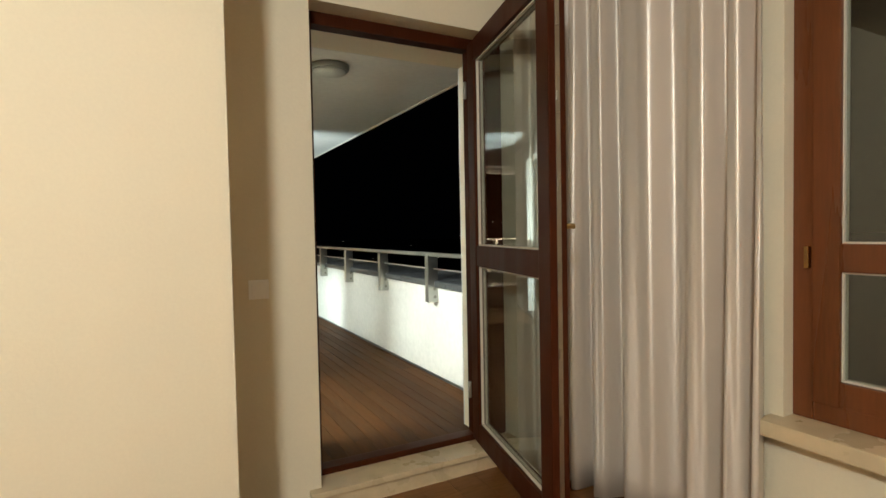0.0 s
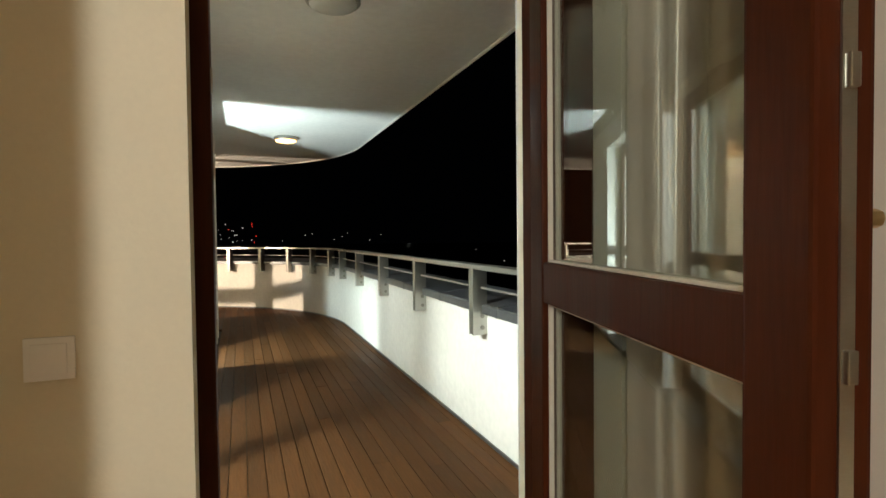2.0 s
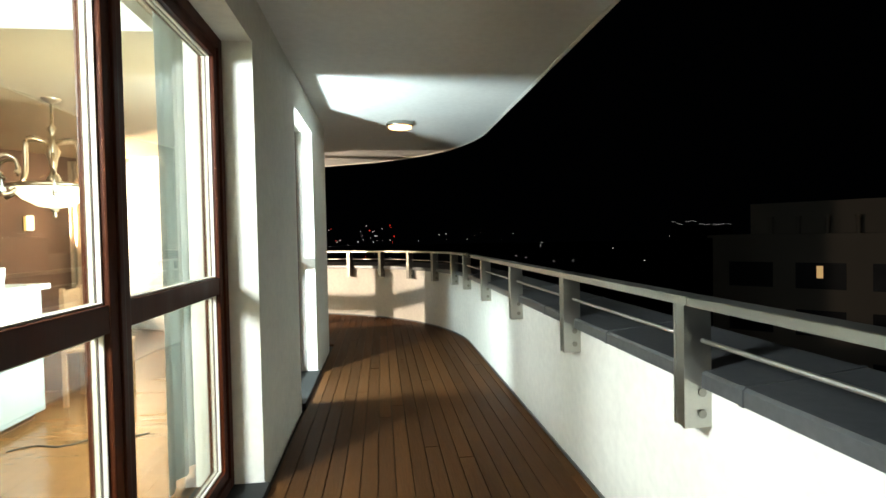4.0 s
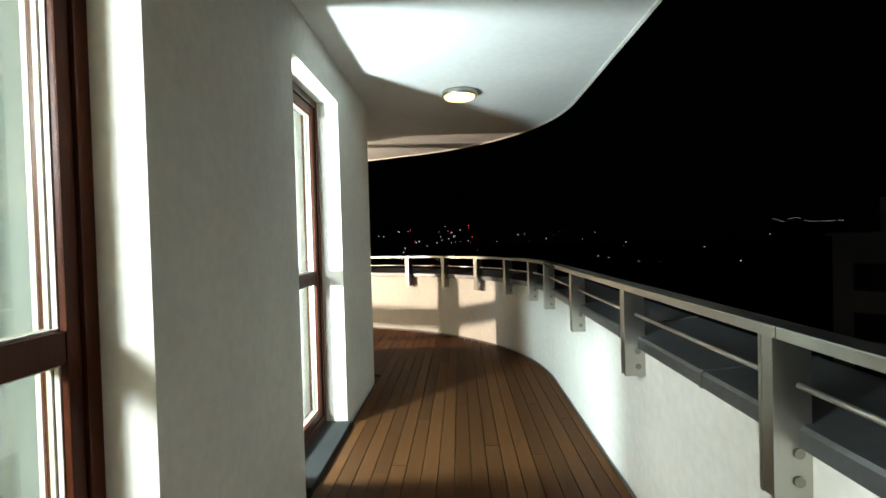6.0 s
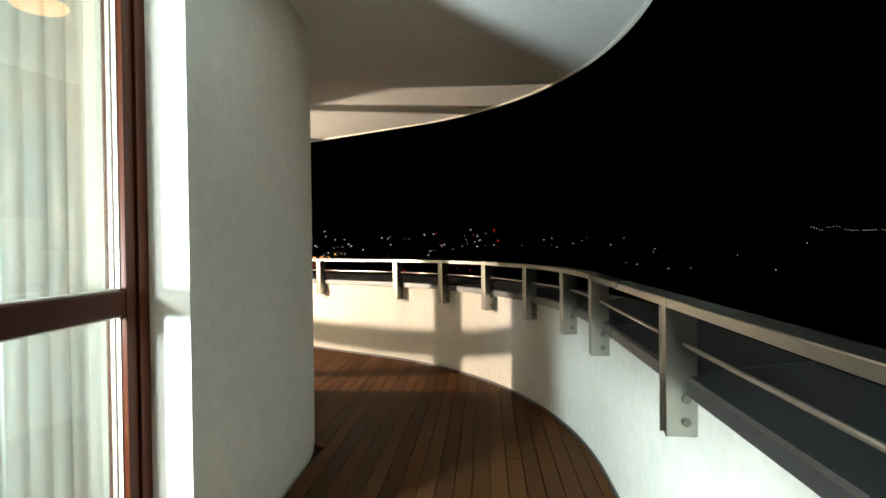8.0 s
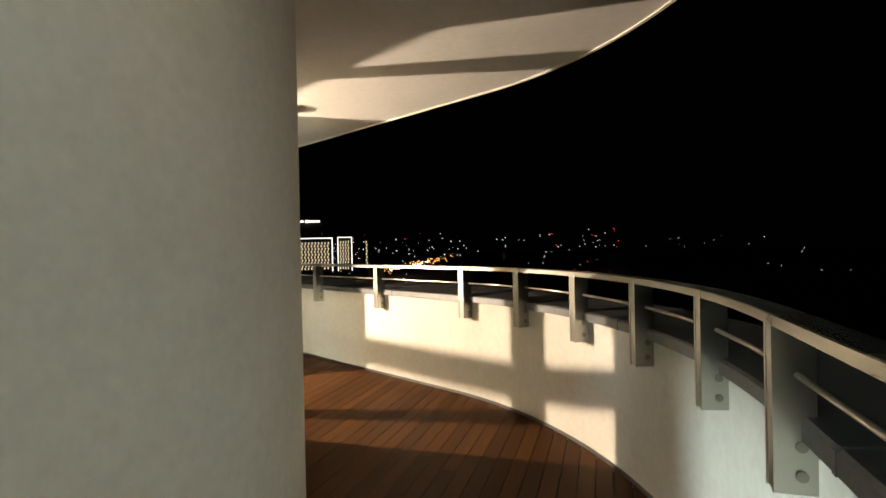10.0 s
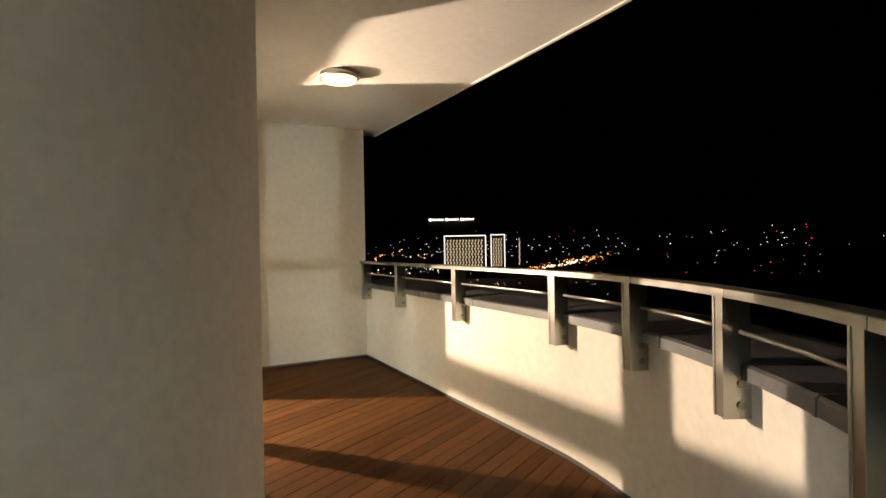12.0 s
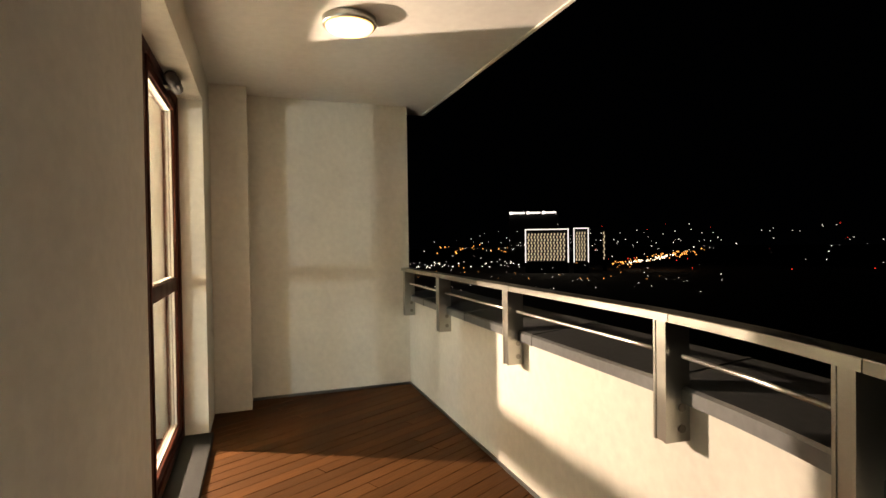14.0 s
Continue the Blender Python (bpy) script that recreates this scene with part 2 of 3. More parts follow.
def along(line, dist):
    """Point and outward normal at a running length of a plan line."""
    run = 0
    for (a, na), (b, nb) in zip(line, line[1:]):
        d = (b - a).length
        if run + d >= dist:
            f = (dist - run) / d
            return a.lerp(b, f), na.lerp(nb, f).normalized()
        run += d
    return line[-1]


def nearest_run(line, q):
    best, run, out = 1e9, 0, 0
    for (a, na), (b, nb) in zip(line, line[1:]):
        d = (b - a).length
        f = max(0, min(1, (q - a).dot(b - a) / (d * d)))
        e = (a.lerp(b, f) - q).length
        if e < best:
            best, out = e, run + f * d
        run += d
    return out


# ---- large structure ----
PLINE = bend_line(PX, 2.0, 3.75, END - 0.03, W2)
parapet = part("parapet_wall", sweep(bmesh.new(), PLINE, [(0, -0.25), (0, 0.80), (0.32, 0.80), (0.32, -0.25)]), M_PLASTER, smooth=False)
tagged(parapet, "curved white plastered balcony parapet wall", "parapet", kind="structure")
skirt = part("baseboard", sweep(bmesh.new(), PLINE, [(-0.010, -0.01), (-0.010, 0.020), (-0.002, 0.020), (-0.002, -0.01)]), M_COPING)
tagged(skirt, "thin dark skirting strip along the parapet", "skirting", kind="structure")
coping = part("coping", sweep(bmesh.new(), PLINE, [(-0.035, 0.80), (-0.035, 0.845), (-0.025, 0.855), (0.36, 0.895), (0.36, 0.80)]), M_COPING)
tagged(coping, "dark grey sheet metal coping on the parapet", "coping", kind="structure")

run = 0.45
while run < nearest_run(PLINE, sec2(END, W2)):
    p, n = along(PLINE, run)
    t = Vector((-n.y, n.x))
    bm = bmesh.new()
    vs = [(p + n * a + t * b, z) for a, z in ((-0.038, 0.798), (-0.038, 0.848), (-0.026, 0.859), (0.362, 0.899), (0.362, 0.80)) for b in (-0.009, 0.009)]
    bmesh.ops.convex_hull(bm, input=[bm.verts.new((q.x, q.y, z)) for q, z in vs])
    part("coping_seam", bm, M_COPING, coping)
    run += 0.92

# slab over the balcony and the rooms
SLINE = bend_line(PX + 0.28, 1.9, 3.75, END - 0.25, W2 + 0.24)
sl = [p for p, n in SLINE]
soff = bmesh.new()
prism(soff, [(PX + 0.28, -4.0)] + [tuple(p) for p in sl] + [tuple(sec2(END - 0.30, W2 + 0.24)), tuple(sec2(END - 0.30, -5.6)), (-4.9, 8.0), (-4.9, -4.0)], CEIL, CEIL + 0.3)
ceiling = part("ceiling", soff, M_SOFFIT)
tagged(ceiling, "pale plastered soffit slab over the balcony", "ceiling", kind="structure")
rim = part("trim", sweep(bmesh.new(), SLINE, [(-0.02, CEIL - 0.012), (-0.02, CEIL - 0.002), (0.004, CEIL - 0.002), (0.004, CEIL - 0.012)]), M_WHITE)
tagged(rim, "thin white drip edge along the soffit", "trim", kind="structure")

OPEN_TOP, OPEN_LOW = 2.33, 0.01
TH = 0.34


# facade of section one, from the door wall to the start of the round corner

def facade_one(mat):
    bm = bmesh.new()
    inner = bend_line(FX, 0.99, 9.3, 1.75, 0.0, 0.08)
    keep = [q for q in inner if q[0].y >= 9.5]
    round_start = keep[0][0].y
    for a, b in ((4.25, 4.34), (6.55, 7.86), (8.89, round_start)):
        box(bm, FX - TH, FX, a, b, -0.25, CEIL)
    for a, b in ((4.34, 6.55), (7.86, 8.89)):
        box(bm, FX - TH, FX, a, b, -0.25, OPEN_LOW)
        box(bm, FX - TH, FX, a, b, OPEN_TOP, CEIL)
    # round corner and the plain stretch up to the far opening
    sweep(bm, keep, [(0, -0.25), (0, CEIL), (-TH, CEIL), (-TH, -0.25)])
    return part("wall_east", bm, mat)


facade = tagged(facade_one(M_PLASTER), "white plastered facade wall with a rounded corner", "wall", kind="structure")

# facade of section two, in a frame with local x back along s and local y outward
SEC2 = Matrix(((-D2.x, N2.x, 0, R0.x), (-D2.y, N2.y, 0, R0.y), (0, 0, 1, 0), (0, 0, 0, 1)))


def local2(name, bm, mat):
    for v in bm.verts:
        v.co = SEC2 @ v.co
    return part(name, bm, mat)


tagged(local2("wall_north", boxes((-0.30, 1.75, -TH, 0, OPEN_TOP, CEIL), (-0.30, 1.75, -TH, 0, -0.25, OPEN_LOW), (END, -0.30, -TH, 0, -0.25, CEIL)), M_PLASTER),
       "pale plastered facade wall round the far opening", "wall", kind="structure")
tagged(local2("pilaster", boxes((END, -0.84, 0.002, 0.28, -0.2, CEIL)), M_PLASTER), "plastered pilaster beside the end wall", "pilaster", kind="structure")
tagged(local2("wall_end", boxes((END - 0.30, END - 0.002, -TH, W2 - 0.004, -0.25, CEIL)), M_PLASTER), "pale plastered end wall of the balcony", "wall", kind="structure")

tagged(local2("baseboard", boxes((END + 0.002, END + 0.012, 0.284, W2 - 0.012, -0.01, 0.022)), M_COPING), "thin dark skirting strip along the end wall", "skirting", kind="structure")

# door wall between the first room and the balcony
DY0, DY1 = 3.65, 4.25
DX0, DX1 = 1.29, 2.433
DXI = 1.315
D_LOW, D_TOP = 0.08, 2.33
DXO = 1.18
WM, WO = 3.75, 3.87
dw = boxes((-3.0, DXI, DY0, WM, -0.25, CEIL), (DX1, 3.2, DY0, WM, -0.25, CEIL), (DXI, DX1, DY0, WM, D_TOP, CEIL), (DXI, DX1, DY0, WM, -0.25, D_LOW),
           (-3.0, DX0, WM, WO, -0.25, CEIL), (DX1, 3.2, WM, WO, -0.25, CEIL), (DX0, DX1, WM, WO, D_TOP, CEIL), (DX0, DX1, WM, WO, -0.25, D_LOW),
           (-4.6, DXO, WO, DY1, -0.25, CEIL), (DX1, 3.2, WO, DY1, -0.25, CEIL), (DXO, DX1, WO, DY1, D_TOP, CEIL), (DXO, DX1, WO, DY1, -0.25, -0.035))
tagged(part("wall_south", dw, M_CREAM), "cream painted wall with the balcony door opening", "wall", kind="structure")
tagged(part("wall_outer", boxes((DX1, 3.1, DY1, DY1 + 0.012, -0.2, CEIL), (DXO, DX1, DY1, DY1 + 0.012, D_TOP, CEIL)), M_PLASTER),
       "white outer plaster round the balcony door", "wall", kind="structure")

# projecting wall in the first room
tagged(part("wall_nib", boxes((-3.0, 0.90, 3.09, DY0 - 0.002, -0.02, CEIL)), M_CREAM), "cream painted projecting wall beside the door", "wall", kind="structure")

# closing walls of the first room; the unseen ones tinted to cut and warm bounce
tagged(part("wall_room_back", boxes((-3.3, 3.2, -4.0, -3.7, -0.2, CEIL)), M_BOUNCE), "unseen back wall, tinted to warm the bounced light", "wall", kind="structure")
tagged(part("wall_room_west", boxes((-3.3, -3.0, -3.7, DY0, -0.2, CEIL)), M_BOUNCE), "unseen side wall, tinted to warm the bounced light", "wall", kind="structure")
WX = 2.74
WY = 2.40
tagged(part("wall_room_east", boxes((WX, WX + 0.34, WY, DY0, -0.2, CEIL), (WX, WX + 0.34, -3.7, WY - 2.2, -0.2, CEIL), (WX, WX + 0.34, WY - 2.2, WY, -0.2, 0.52), (WX, WX + 0.34, WY - 2.2, WY, 2.36, CEIL)), M_CREAM),
       "cream painted wall with a brown wooden window", "wall", kind="structure")
# ceiling out of view, cream instead of white to warm the walls' shade
tagged(part("ceiling", boxes((-3.0, WX, -3.7, DY0, CEIL - 0.02, CEIL - 0.002)), M_CREAM), "unseen room ceiling, cream to warm the bounced light", "ceiling", kind="structure")

# open living space behind the facade
INSIDE = [(-4.3, DY1), (FX - TH, DY1), (FX - TH, 10.1), tuple(sec2(1.9, -TH - 0.02)), tuple(sec2(-0.95, -TH - 0.002)), tuple(sec2(-0.95, -4.6)), (-4.3, 8.6)]
tagged(part("wall_inner_west", boxes((-4.6, -4.3, DY1, 9.3, -0.2, CEIL)), M_TAN), "reddish brown painted inner wall", "wall", kind="structure")
tagged(local2("wall_inner_north", boxes((-1.05, -0.95, -5.2, -TH - 0.002, -0.2, CEIL)), M_TAN), "reddish brown painted wall with a lit sconce", "wall", kind="structure")
tagged(part("ceiling", prism(bmesh.new(), INSIDE, CEIL - 0.02, CEIL - 0.002), M_DIMCEIL), "tan dining room ceiling, darkened to dim the overlit room", "ceiling", kind="structure")

# ---- windows and doors ----
def ring(x0, x1, z0, z1, w, y0, y1, bevel=0.006):
    """Four members of a frame in the local xz plane."""
    return boxes((x0, x0 + w, y0, y1, z0, z1), (x1 - w, x1, y0, y1, z0, z1), (x0 + w, x1 - w, y0, y1, z0, z0 + w), (x0 + w, x1 - w, y0, y1, z1 - w, z1), bevel=bevel)


RAIL0, RAIL1 = 1.04, 1.125


def sash(parent, x0, x1, z0, z1, y0, y1, w=0.085, name="sash", rail=(RAIL0, RAIL1), wood=None):
    """A glazed sash with a middle rail: frame, rail, two panes and the pale beads round them."""
    wood = wood or M_FRAME
    ob = part(name, ring(x0, x1, z0, z1, w, y0, y1), wood, parent)
    part("middle_rail", boxes((x0 + w - 0.004, x1 - w + 0.004, y0 + 0.004, y1 - 0.004, *rail), bevel=0.006), wood, ob)
    mid = (y0 + y1) / 2
    for a, b in ((z0 + w, rail[0]), (rail[1], z1 - w)):
        pane = part("pane", boxes((x0 + w - 0.002, x1 - w + 0.002, mid - 0.003, mid + 0.003, a - 0.002, b + 0.002)), M_PANE, ob, "clear glass pane")
        pane.visible_shadow = False
        part("glazing_bead", ring(x0 + w - 0.002, x1 - w + 0.002, a, b, 0.007, mid + 0.004, mid + 0.018, 0.002), M_GASKET, ob, "pale glazing bead")
        part("glazing_bead", ring(x0 + w - 0.002, x1 - w + 0.002, a, b, 0.007, mid - 0.018, mid - 0.004, 0.002), M_GASKET, ob, "pale glazing bead")
    return ob


def balcony_window(name, m, width, splits, label, sill=True):
    """Glazed unit in an opening: local x along the wall, y outward from the facade face."""
    win = thing(name, m, label, "window", kind="structure")
    y0, y1 = -0.25, -0.15
    part("window_frame", ring(0, width, OPEN_LOW + 0.03, OPEN_TOP, 0.055, y0, y1), M_FRAME, win)
    edges = [0.05, *splits, width - 0.05]
    for c in splits:
        part("mullion", boxes((c - 0.016, c + 0.016, y0, y1 - 0.004, OPEN_LOW + 0.08, OPEN_TOP - 0.05), bevel=0.006), M_FRAME, win)
    for a, b in zip(edges, edges[1:]):
        sash(win, a + (0.013 if a in splits else 0.004), b - (0.013 if b in splits else 0.004), OPEN_LOW + 0.088, OPEN_TOP - 0.058, y0 + 0.012, y1 - 0.012, 0.052)
    part("window_sill", boxes((0.002, width - 0.002, -0.34, 0.03, OPEN_LOW - 0.03, OPEN_LOW + 0.029), bevel=0.006), M_SILL, win, "dark stone sill")
    return win


SEC1 = Matrix(((0, 1, 0, FX), (1, 0, 0, 0), (0, 0, 1, 0), (0, 0, 0, 1)))
balcony_window("window_1", SEC1 @ Matrix.Translation((4.34, 0, 0)), 2.21, [1.105], "wide brown wooden balcony window with clear panes")
balcony_window("window_2", SEC1 @ Matrix.Translation((7.86, 0, 0)), 1.03, [], "tall brown wooden balcony window with clear panes")
balcony_window("window_3", SEC2 @ Matrix.Translation((-0.30, 0, 0)), 2.05, [1.04], "wide brown wooden balcony window with pale voile behind")


def door_sensor(m, label):
    ob = thing("awning_motor", m, label, "fitting")
    part("casing", lathe(bmesh.new(), [(0.02, 0), (0.035, 0.01), (0.035, 0.26), (0.02, 0.27)], steps=20), M_BLACK, ob, smooth=True)
    part("bracket", boxes((-0.03, 0.03, -0.05, 0.03, 0.08, 0.19), bevel=0.004), M_BLACK, ob)
    return ob


door_sensor(SEC1 @ pose(5.62, -0.10, OPEN_TOP - 0.05, 0, 90, 0), "black cylindrical fitting under the opening head")
door_sensor(SEC2 @ pose(0.12, -0.10, OPEN_TOP - 0.05, 0, 90, 0), "black cylindrical fitting under the opening head")

# balcony door, open into the room
door = thing("door_1", Matrix.Identity(4), "brown wooden glazed balcony door standing open into the room", "door", kind="structure")
FY0, FY1 = 3.77, 3.85
part("door_frame", boxes((DX0 + 0.005, 1.355, FY0, FY1, D_LOW, D_TOP), (2.225, DX1 - 0.005, FY0, FY1, D_LOW, D_TOP), (1.355, 2.225, FY0, FY1, D_LOW, D_LOW + 0.06), (1.355, 2.225, FY0, FY1, D_TOP - 0.06, D_TOP), bevel=0.006), M_FRAME, door)
part("frame_cladding", boxes((DX0 + 0.005, 1.350, FY1 + 0.002, FY1 + 0.05, D_LOW, D_TOP), bevel=0.004), M_FRAME, door)
for z in (0.42, 1.02, 1.62, 2.05):
    part("strike_plate", boxes((1.3545, 1.3585, FY0 + 0.026, FY0 + 0.040, z, z + 0.06), bevel=0.001), M_STEEL, door, "small steel strike plate")
leaf_w = 1.0
leaf = sash(door, -leaf_w, 0, D_LOW + 0.05, D_TOP - 0.045, -0.07, 0.0, 0.105, "door_leaf", (1.09, 1.20))
leaf.matrix_basis = pose(2.20, FY0 - 0.01, 0, 0, 0, 76.0)
part("edge_fitting", boxes((-leaf_w - 0.004, -leaf_w - 0.001, -0.045, -0.028, 0.2, 2.2)), M_STEEL, leaf, "steel espagnolette strip")
for z in (0.3, 0.55, 0.8, 1.12, 1.42, 1.75, 2.02):
    part("locking_cam", boxes((-leaf_w - 0.012, -leaf_w - 0.004, -0.042, -0.030, z, z + 0.035), bevel=0.002), M_STEEL, leaf)
hb = tube(bmesh.new(), [(-leaf_w + 0.05, -0.07, 1.29), (-leaf_w + 0.05, -0.125, 1.29)], 0.011)
tube(hb, [(-leaf_w + 0.05, -0.118, 1.29), (-leaf_w + 0.15, -0.122, 1.285)], 0.009)
part("door_handle", hb, M_BRASS, leaf, "dark brass lever handle", smooth=True)
for z in (0.35, 2.0):
    part("hinge", lathe(bmesh.new(), [(0.004, 0), (0.009, 0.004), (0.009, 0.09), (0.004, 0.094)], (0.008, 0.012, z), 12), M_STEEL, leaf, smooth=True)
part("threshold", boxes((DXO + 0.002, DX1 - 0.002, FY1 + 0.022, FY1 + 0.09, -0.03, D_LOW + 0.005), bevel=0.005), M_SILL, door, "dark stone outer threshold")
tagged(part("door_step", boxes((DX0 - 0.03, DX1 + 0.03, DY0 - 0.05, FY0 - 0.002, D_LOW + 0.002, D_LOW + 0.032), bevel=0.006), M_MARBLE), "beige marble inner door sill", "sill", kind="structure")
tagged(part("trim", boxes((DX0 - 0.01, DX1 + 0.01, DY0 - 0.022, DY0 - 0.002, -0.02, D_LOW - 0.002)), M_MARBLE), "beige marble riser under the door sill", "trim", kind="structure")

# brown window in the first room
win0 = thing("window_4", Matrix(((0, 1, 0, WX), (1, 0, 0, WY - 2.2), (0, 0, 1, 0), (0, 0, 0, 1))), "reddish brown wooden room window reflecting the room", "window", kind="structure")
part("window_frame", ring(0, 2.2, 0.56, 2.36, 0.07, 0.06, 0.14), M_ROOMFRAME, win0)
sash(win0, 1.08, 2.13, 0.63, 2.29, 0.05, 0.12, 0.09, "sash", (1.11, 1.21), M_ROOMFRAME)
sash(win0, 0.07, 1.06, 0.63, 2.29, 0.05, 0.12, 0.09, "sash", (1.11, 1.21), M_ROOMFRAME)
part("window_sill", boxes((-0.05, 2.25, -0.10, 0.14, 0.50, 0.559), bevel=0.008), M_MARBLE, win0, "beige marble window sill")
part("espagnolette", boxes((2.135, 2.15, 0.035, 0.059, 1.12, 1.20), bevel=0.003), M_BRASS, win0, "brass window catch")

# ---- floors ----
room_floor = tagged(part("floor", boxes((-3.0, WX, -3.7, DY0, -0.2, -0.022)), M_PARQUET), "golden brown parquet floor of the first room", "floor", kind="structure")
deck_base = tagged(part("deck_base", prism(bmesh.new(), [(FX - 0.3, DY1), (PX + 0.2, DY1)] + [tuple(p + n * 0.2) for p, n in PLINE if p.y > DY1 + 0.1] + [tuple(sec2(END, -0.3)), tuple(sec2(3.0, -0.5))], -0.20, -0.030), M_JOIST),
                   "balcony floor of brown timber decking boards", "floor", kind="structure")
tagged(part("floor", prism(bmesh.new(), INSIDE, -0.2, 0.005), M_PARQUET), "glossy golden parquet floor of the dining room", "floor", kind="structure")

# ---- railing ----
railing = thing("railing", Matrix.Identity(4), "brushed steel balcony railing bolted to the parapet", "railing", kind="structure")
POSTS = [Vector(q) for q in ((2.71, 4.20), (2.71, 5.34), (2.71, 6.47), (2.71, 7.63), (2.71, 8.79), (2.71, 9.94), (2.65, 10.57), (2.49, 11.22), (2.17, 11.81), (1.73, 12.31), (1.19, 12.70), (0.17, 13.26), (-0.83, 13.77), (-1.66, 14.21))]
runs = [nearest_run(PLINE, q) for q in POSTS]
RT = 1.10


def post_mesh():
    """Upright of two deep flat bars with recessed webs; local x along the wall, y towards the wall."""
    top = RT - 0.03
    return boxes((-0.031, -0.019, 0.0, 0.094, 0.67, top), (0.019, 0.031, 0.0, 0.094, 0.67, top), (-0.019, 0.019, 0.003, 0.014, 0.672, top), (-0.019, 0.019, 0.078, 0.090, 0.672, top), bevel=0.0015)


post0 = None
bolt0 = None
for i, r in enumerate(runs):
    p, n = along(PLINE, r)
    q = p - n * 0.095
    m = Matrix(((-n.y, n.x, 0, q.x), (n.x, n.y, 0, q.y), (0, 0, 1, 0), (0, 0, 0, 1)))
    if post0 is None:
        post0 = part("post", post_mesh(), M_STEEL, railing)
        b = bmesh.new()
        lathe(b, [(0.004, -0.009), (0.010, -0.007), (0.010, 0.001), (0.0138, 0.0015), (0.0138, 0.005), (0.007, 0.005)], steps=12)
        bmesh.ops.rotate(b, verts=b.verts, matrix=Matrix.Rotation(radians(-90), 3, "Y"))
        bolt0 = part("bolt", b, M_BOLT, post0)
        bolt0.location = (-0.032, 0.060, 0.715)
        ob = post0
    else:
        ob = new("post", post0.data)
        ob.parent = railing
        bb = new("bolt", bolt0.data)
        bb.parent, bb.location = ob, (-0.032, 0.060, 0.715)
    ob.matrix_basis = m
    bb = new("bolt", bolt0.data)
    bb.parent, bb.location = ob, (-0.032, 0.060, 0.785)


def slice_line(r0, r1, step=0.15):
    k = max(2, int((r1 - r0) / step))
    return [along(PLINE, r0 + (r1 - r0) * i / k) for i in range(k + 1)]


ends = [0.52] + runs[1:] + [nearest_run(PLINE, sec2(END + 0.01, W2))]
for a, b in zip(ends, ends[1:]):
    if b - a < 0.1:
        continue
    seg = slice_line(a + 0.002 - 0.05, b - 0.002 - 0.05)
    part("handrail", sweep(bmesh.new(), seg, [(-0.098, RT - 0.029), (-0.098, RT - 0.003), (-0.095, RT), (-0.021, RT), (-0.018, RT - 0.003), (-0.018, RT - 0.029)]), M_STEEL, railing)
    rod = [(p.x - n.x * 0.05, p.y - n.y * 0.05, 0.960) for p, n in slice_line(a + 0.03, b - 0.06, 0.2)]
    part("rod", tube(bmesh.new(), rod, 0.0075, 10), M_ROD, railing, smooth=True)

# ---- ceiling lamps ----
def ceiling_lamp(x, y, lit, z=CEIL, r=0.15):
    ob = thing("ceiling_lamp", pose(x, y, z), "round flush ceiling lamp, lit, with a metal rim" if lit else "round flush ceiling lamp, switched off, with a metal rim", "lamp", "balcony ceiling lamps")
    part("rim", lathe(bmesh.new(), [(r * 0.92, -0.001), (r, -0.006), (r, -0.040), (r * 0.97, -0.047), (r * 0.88, -0.048), (r * 0.88, -0.02)], steps=40), M_STEEL, ob, "brushed metal rim", smooth=True)
    part("diffuser", lathe(bmesh.new(), [(r * 0.87, -0.025), (r * 0.87, -0.054), (r * 0.82, -0.064), (r * 0.6, -0.073), (r * 0.3, -0.078), (r * 0.06, -0.079)], steps=40), M_LIT if lit else M_UNLIT, ob, "opal diffuser", smooth=True)
    return ob


ceiling_lamp(1.91, 5.36, False)
ceiling_lamp(1.99, 9.70, True)
ceiling_lamp(-0.55, 12.79, True)


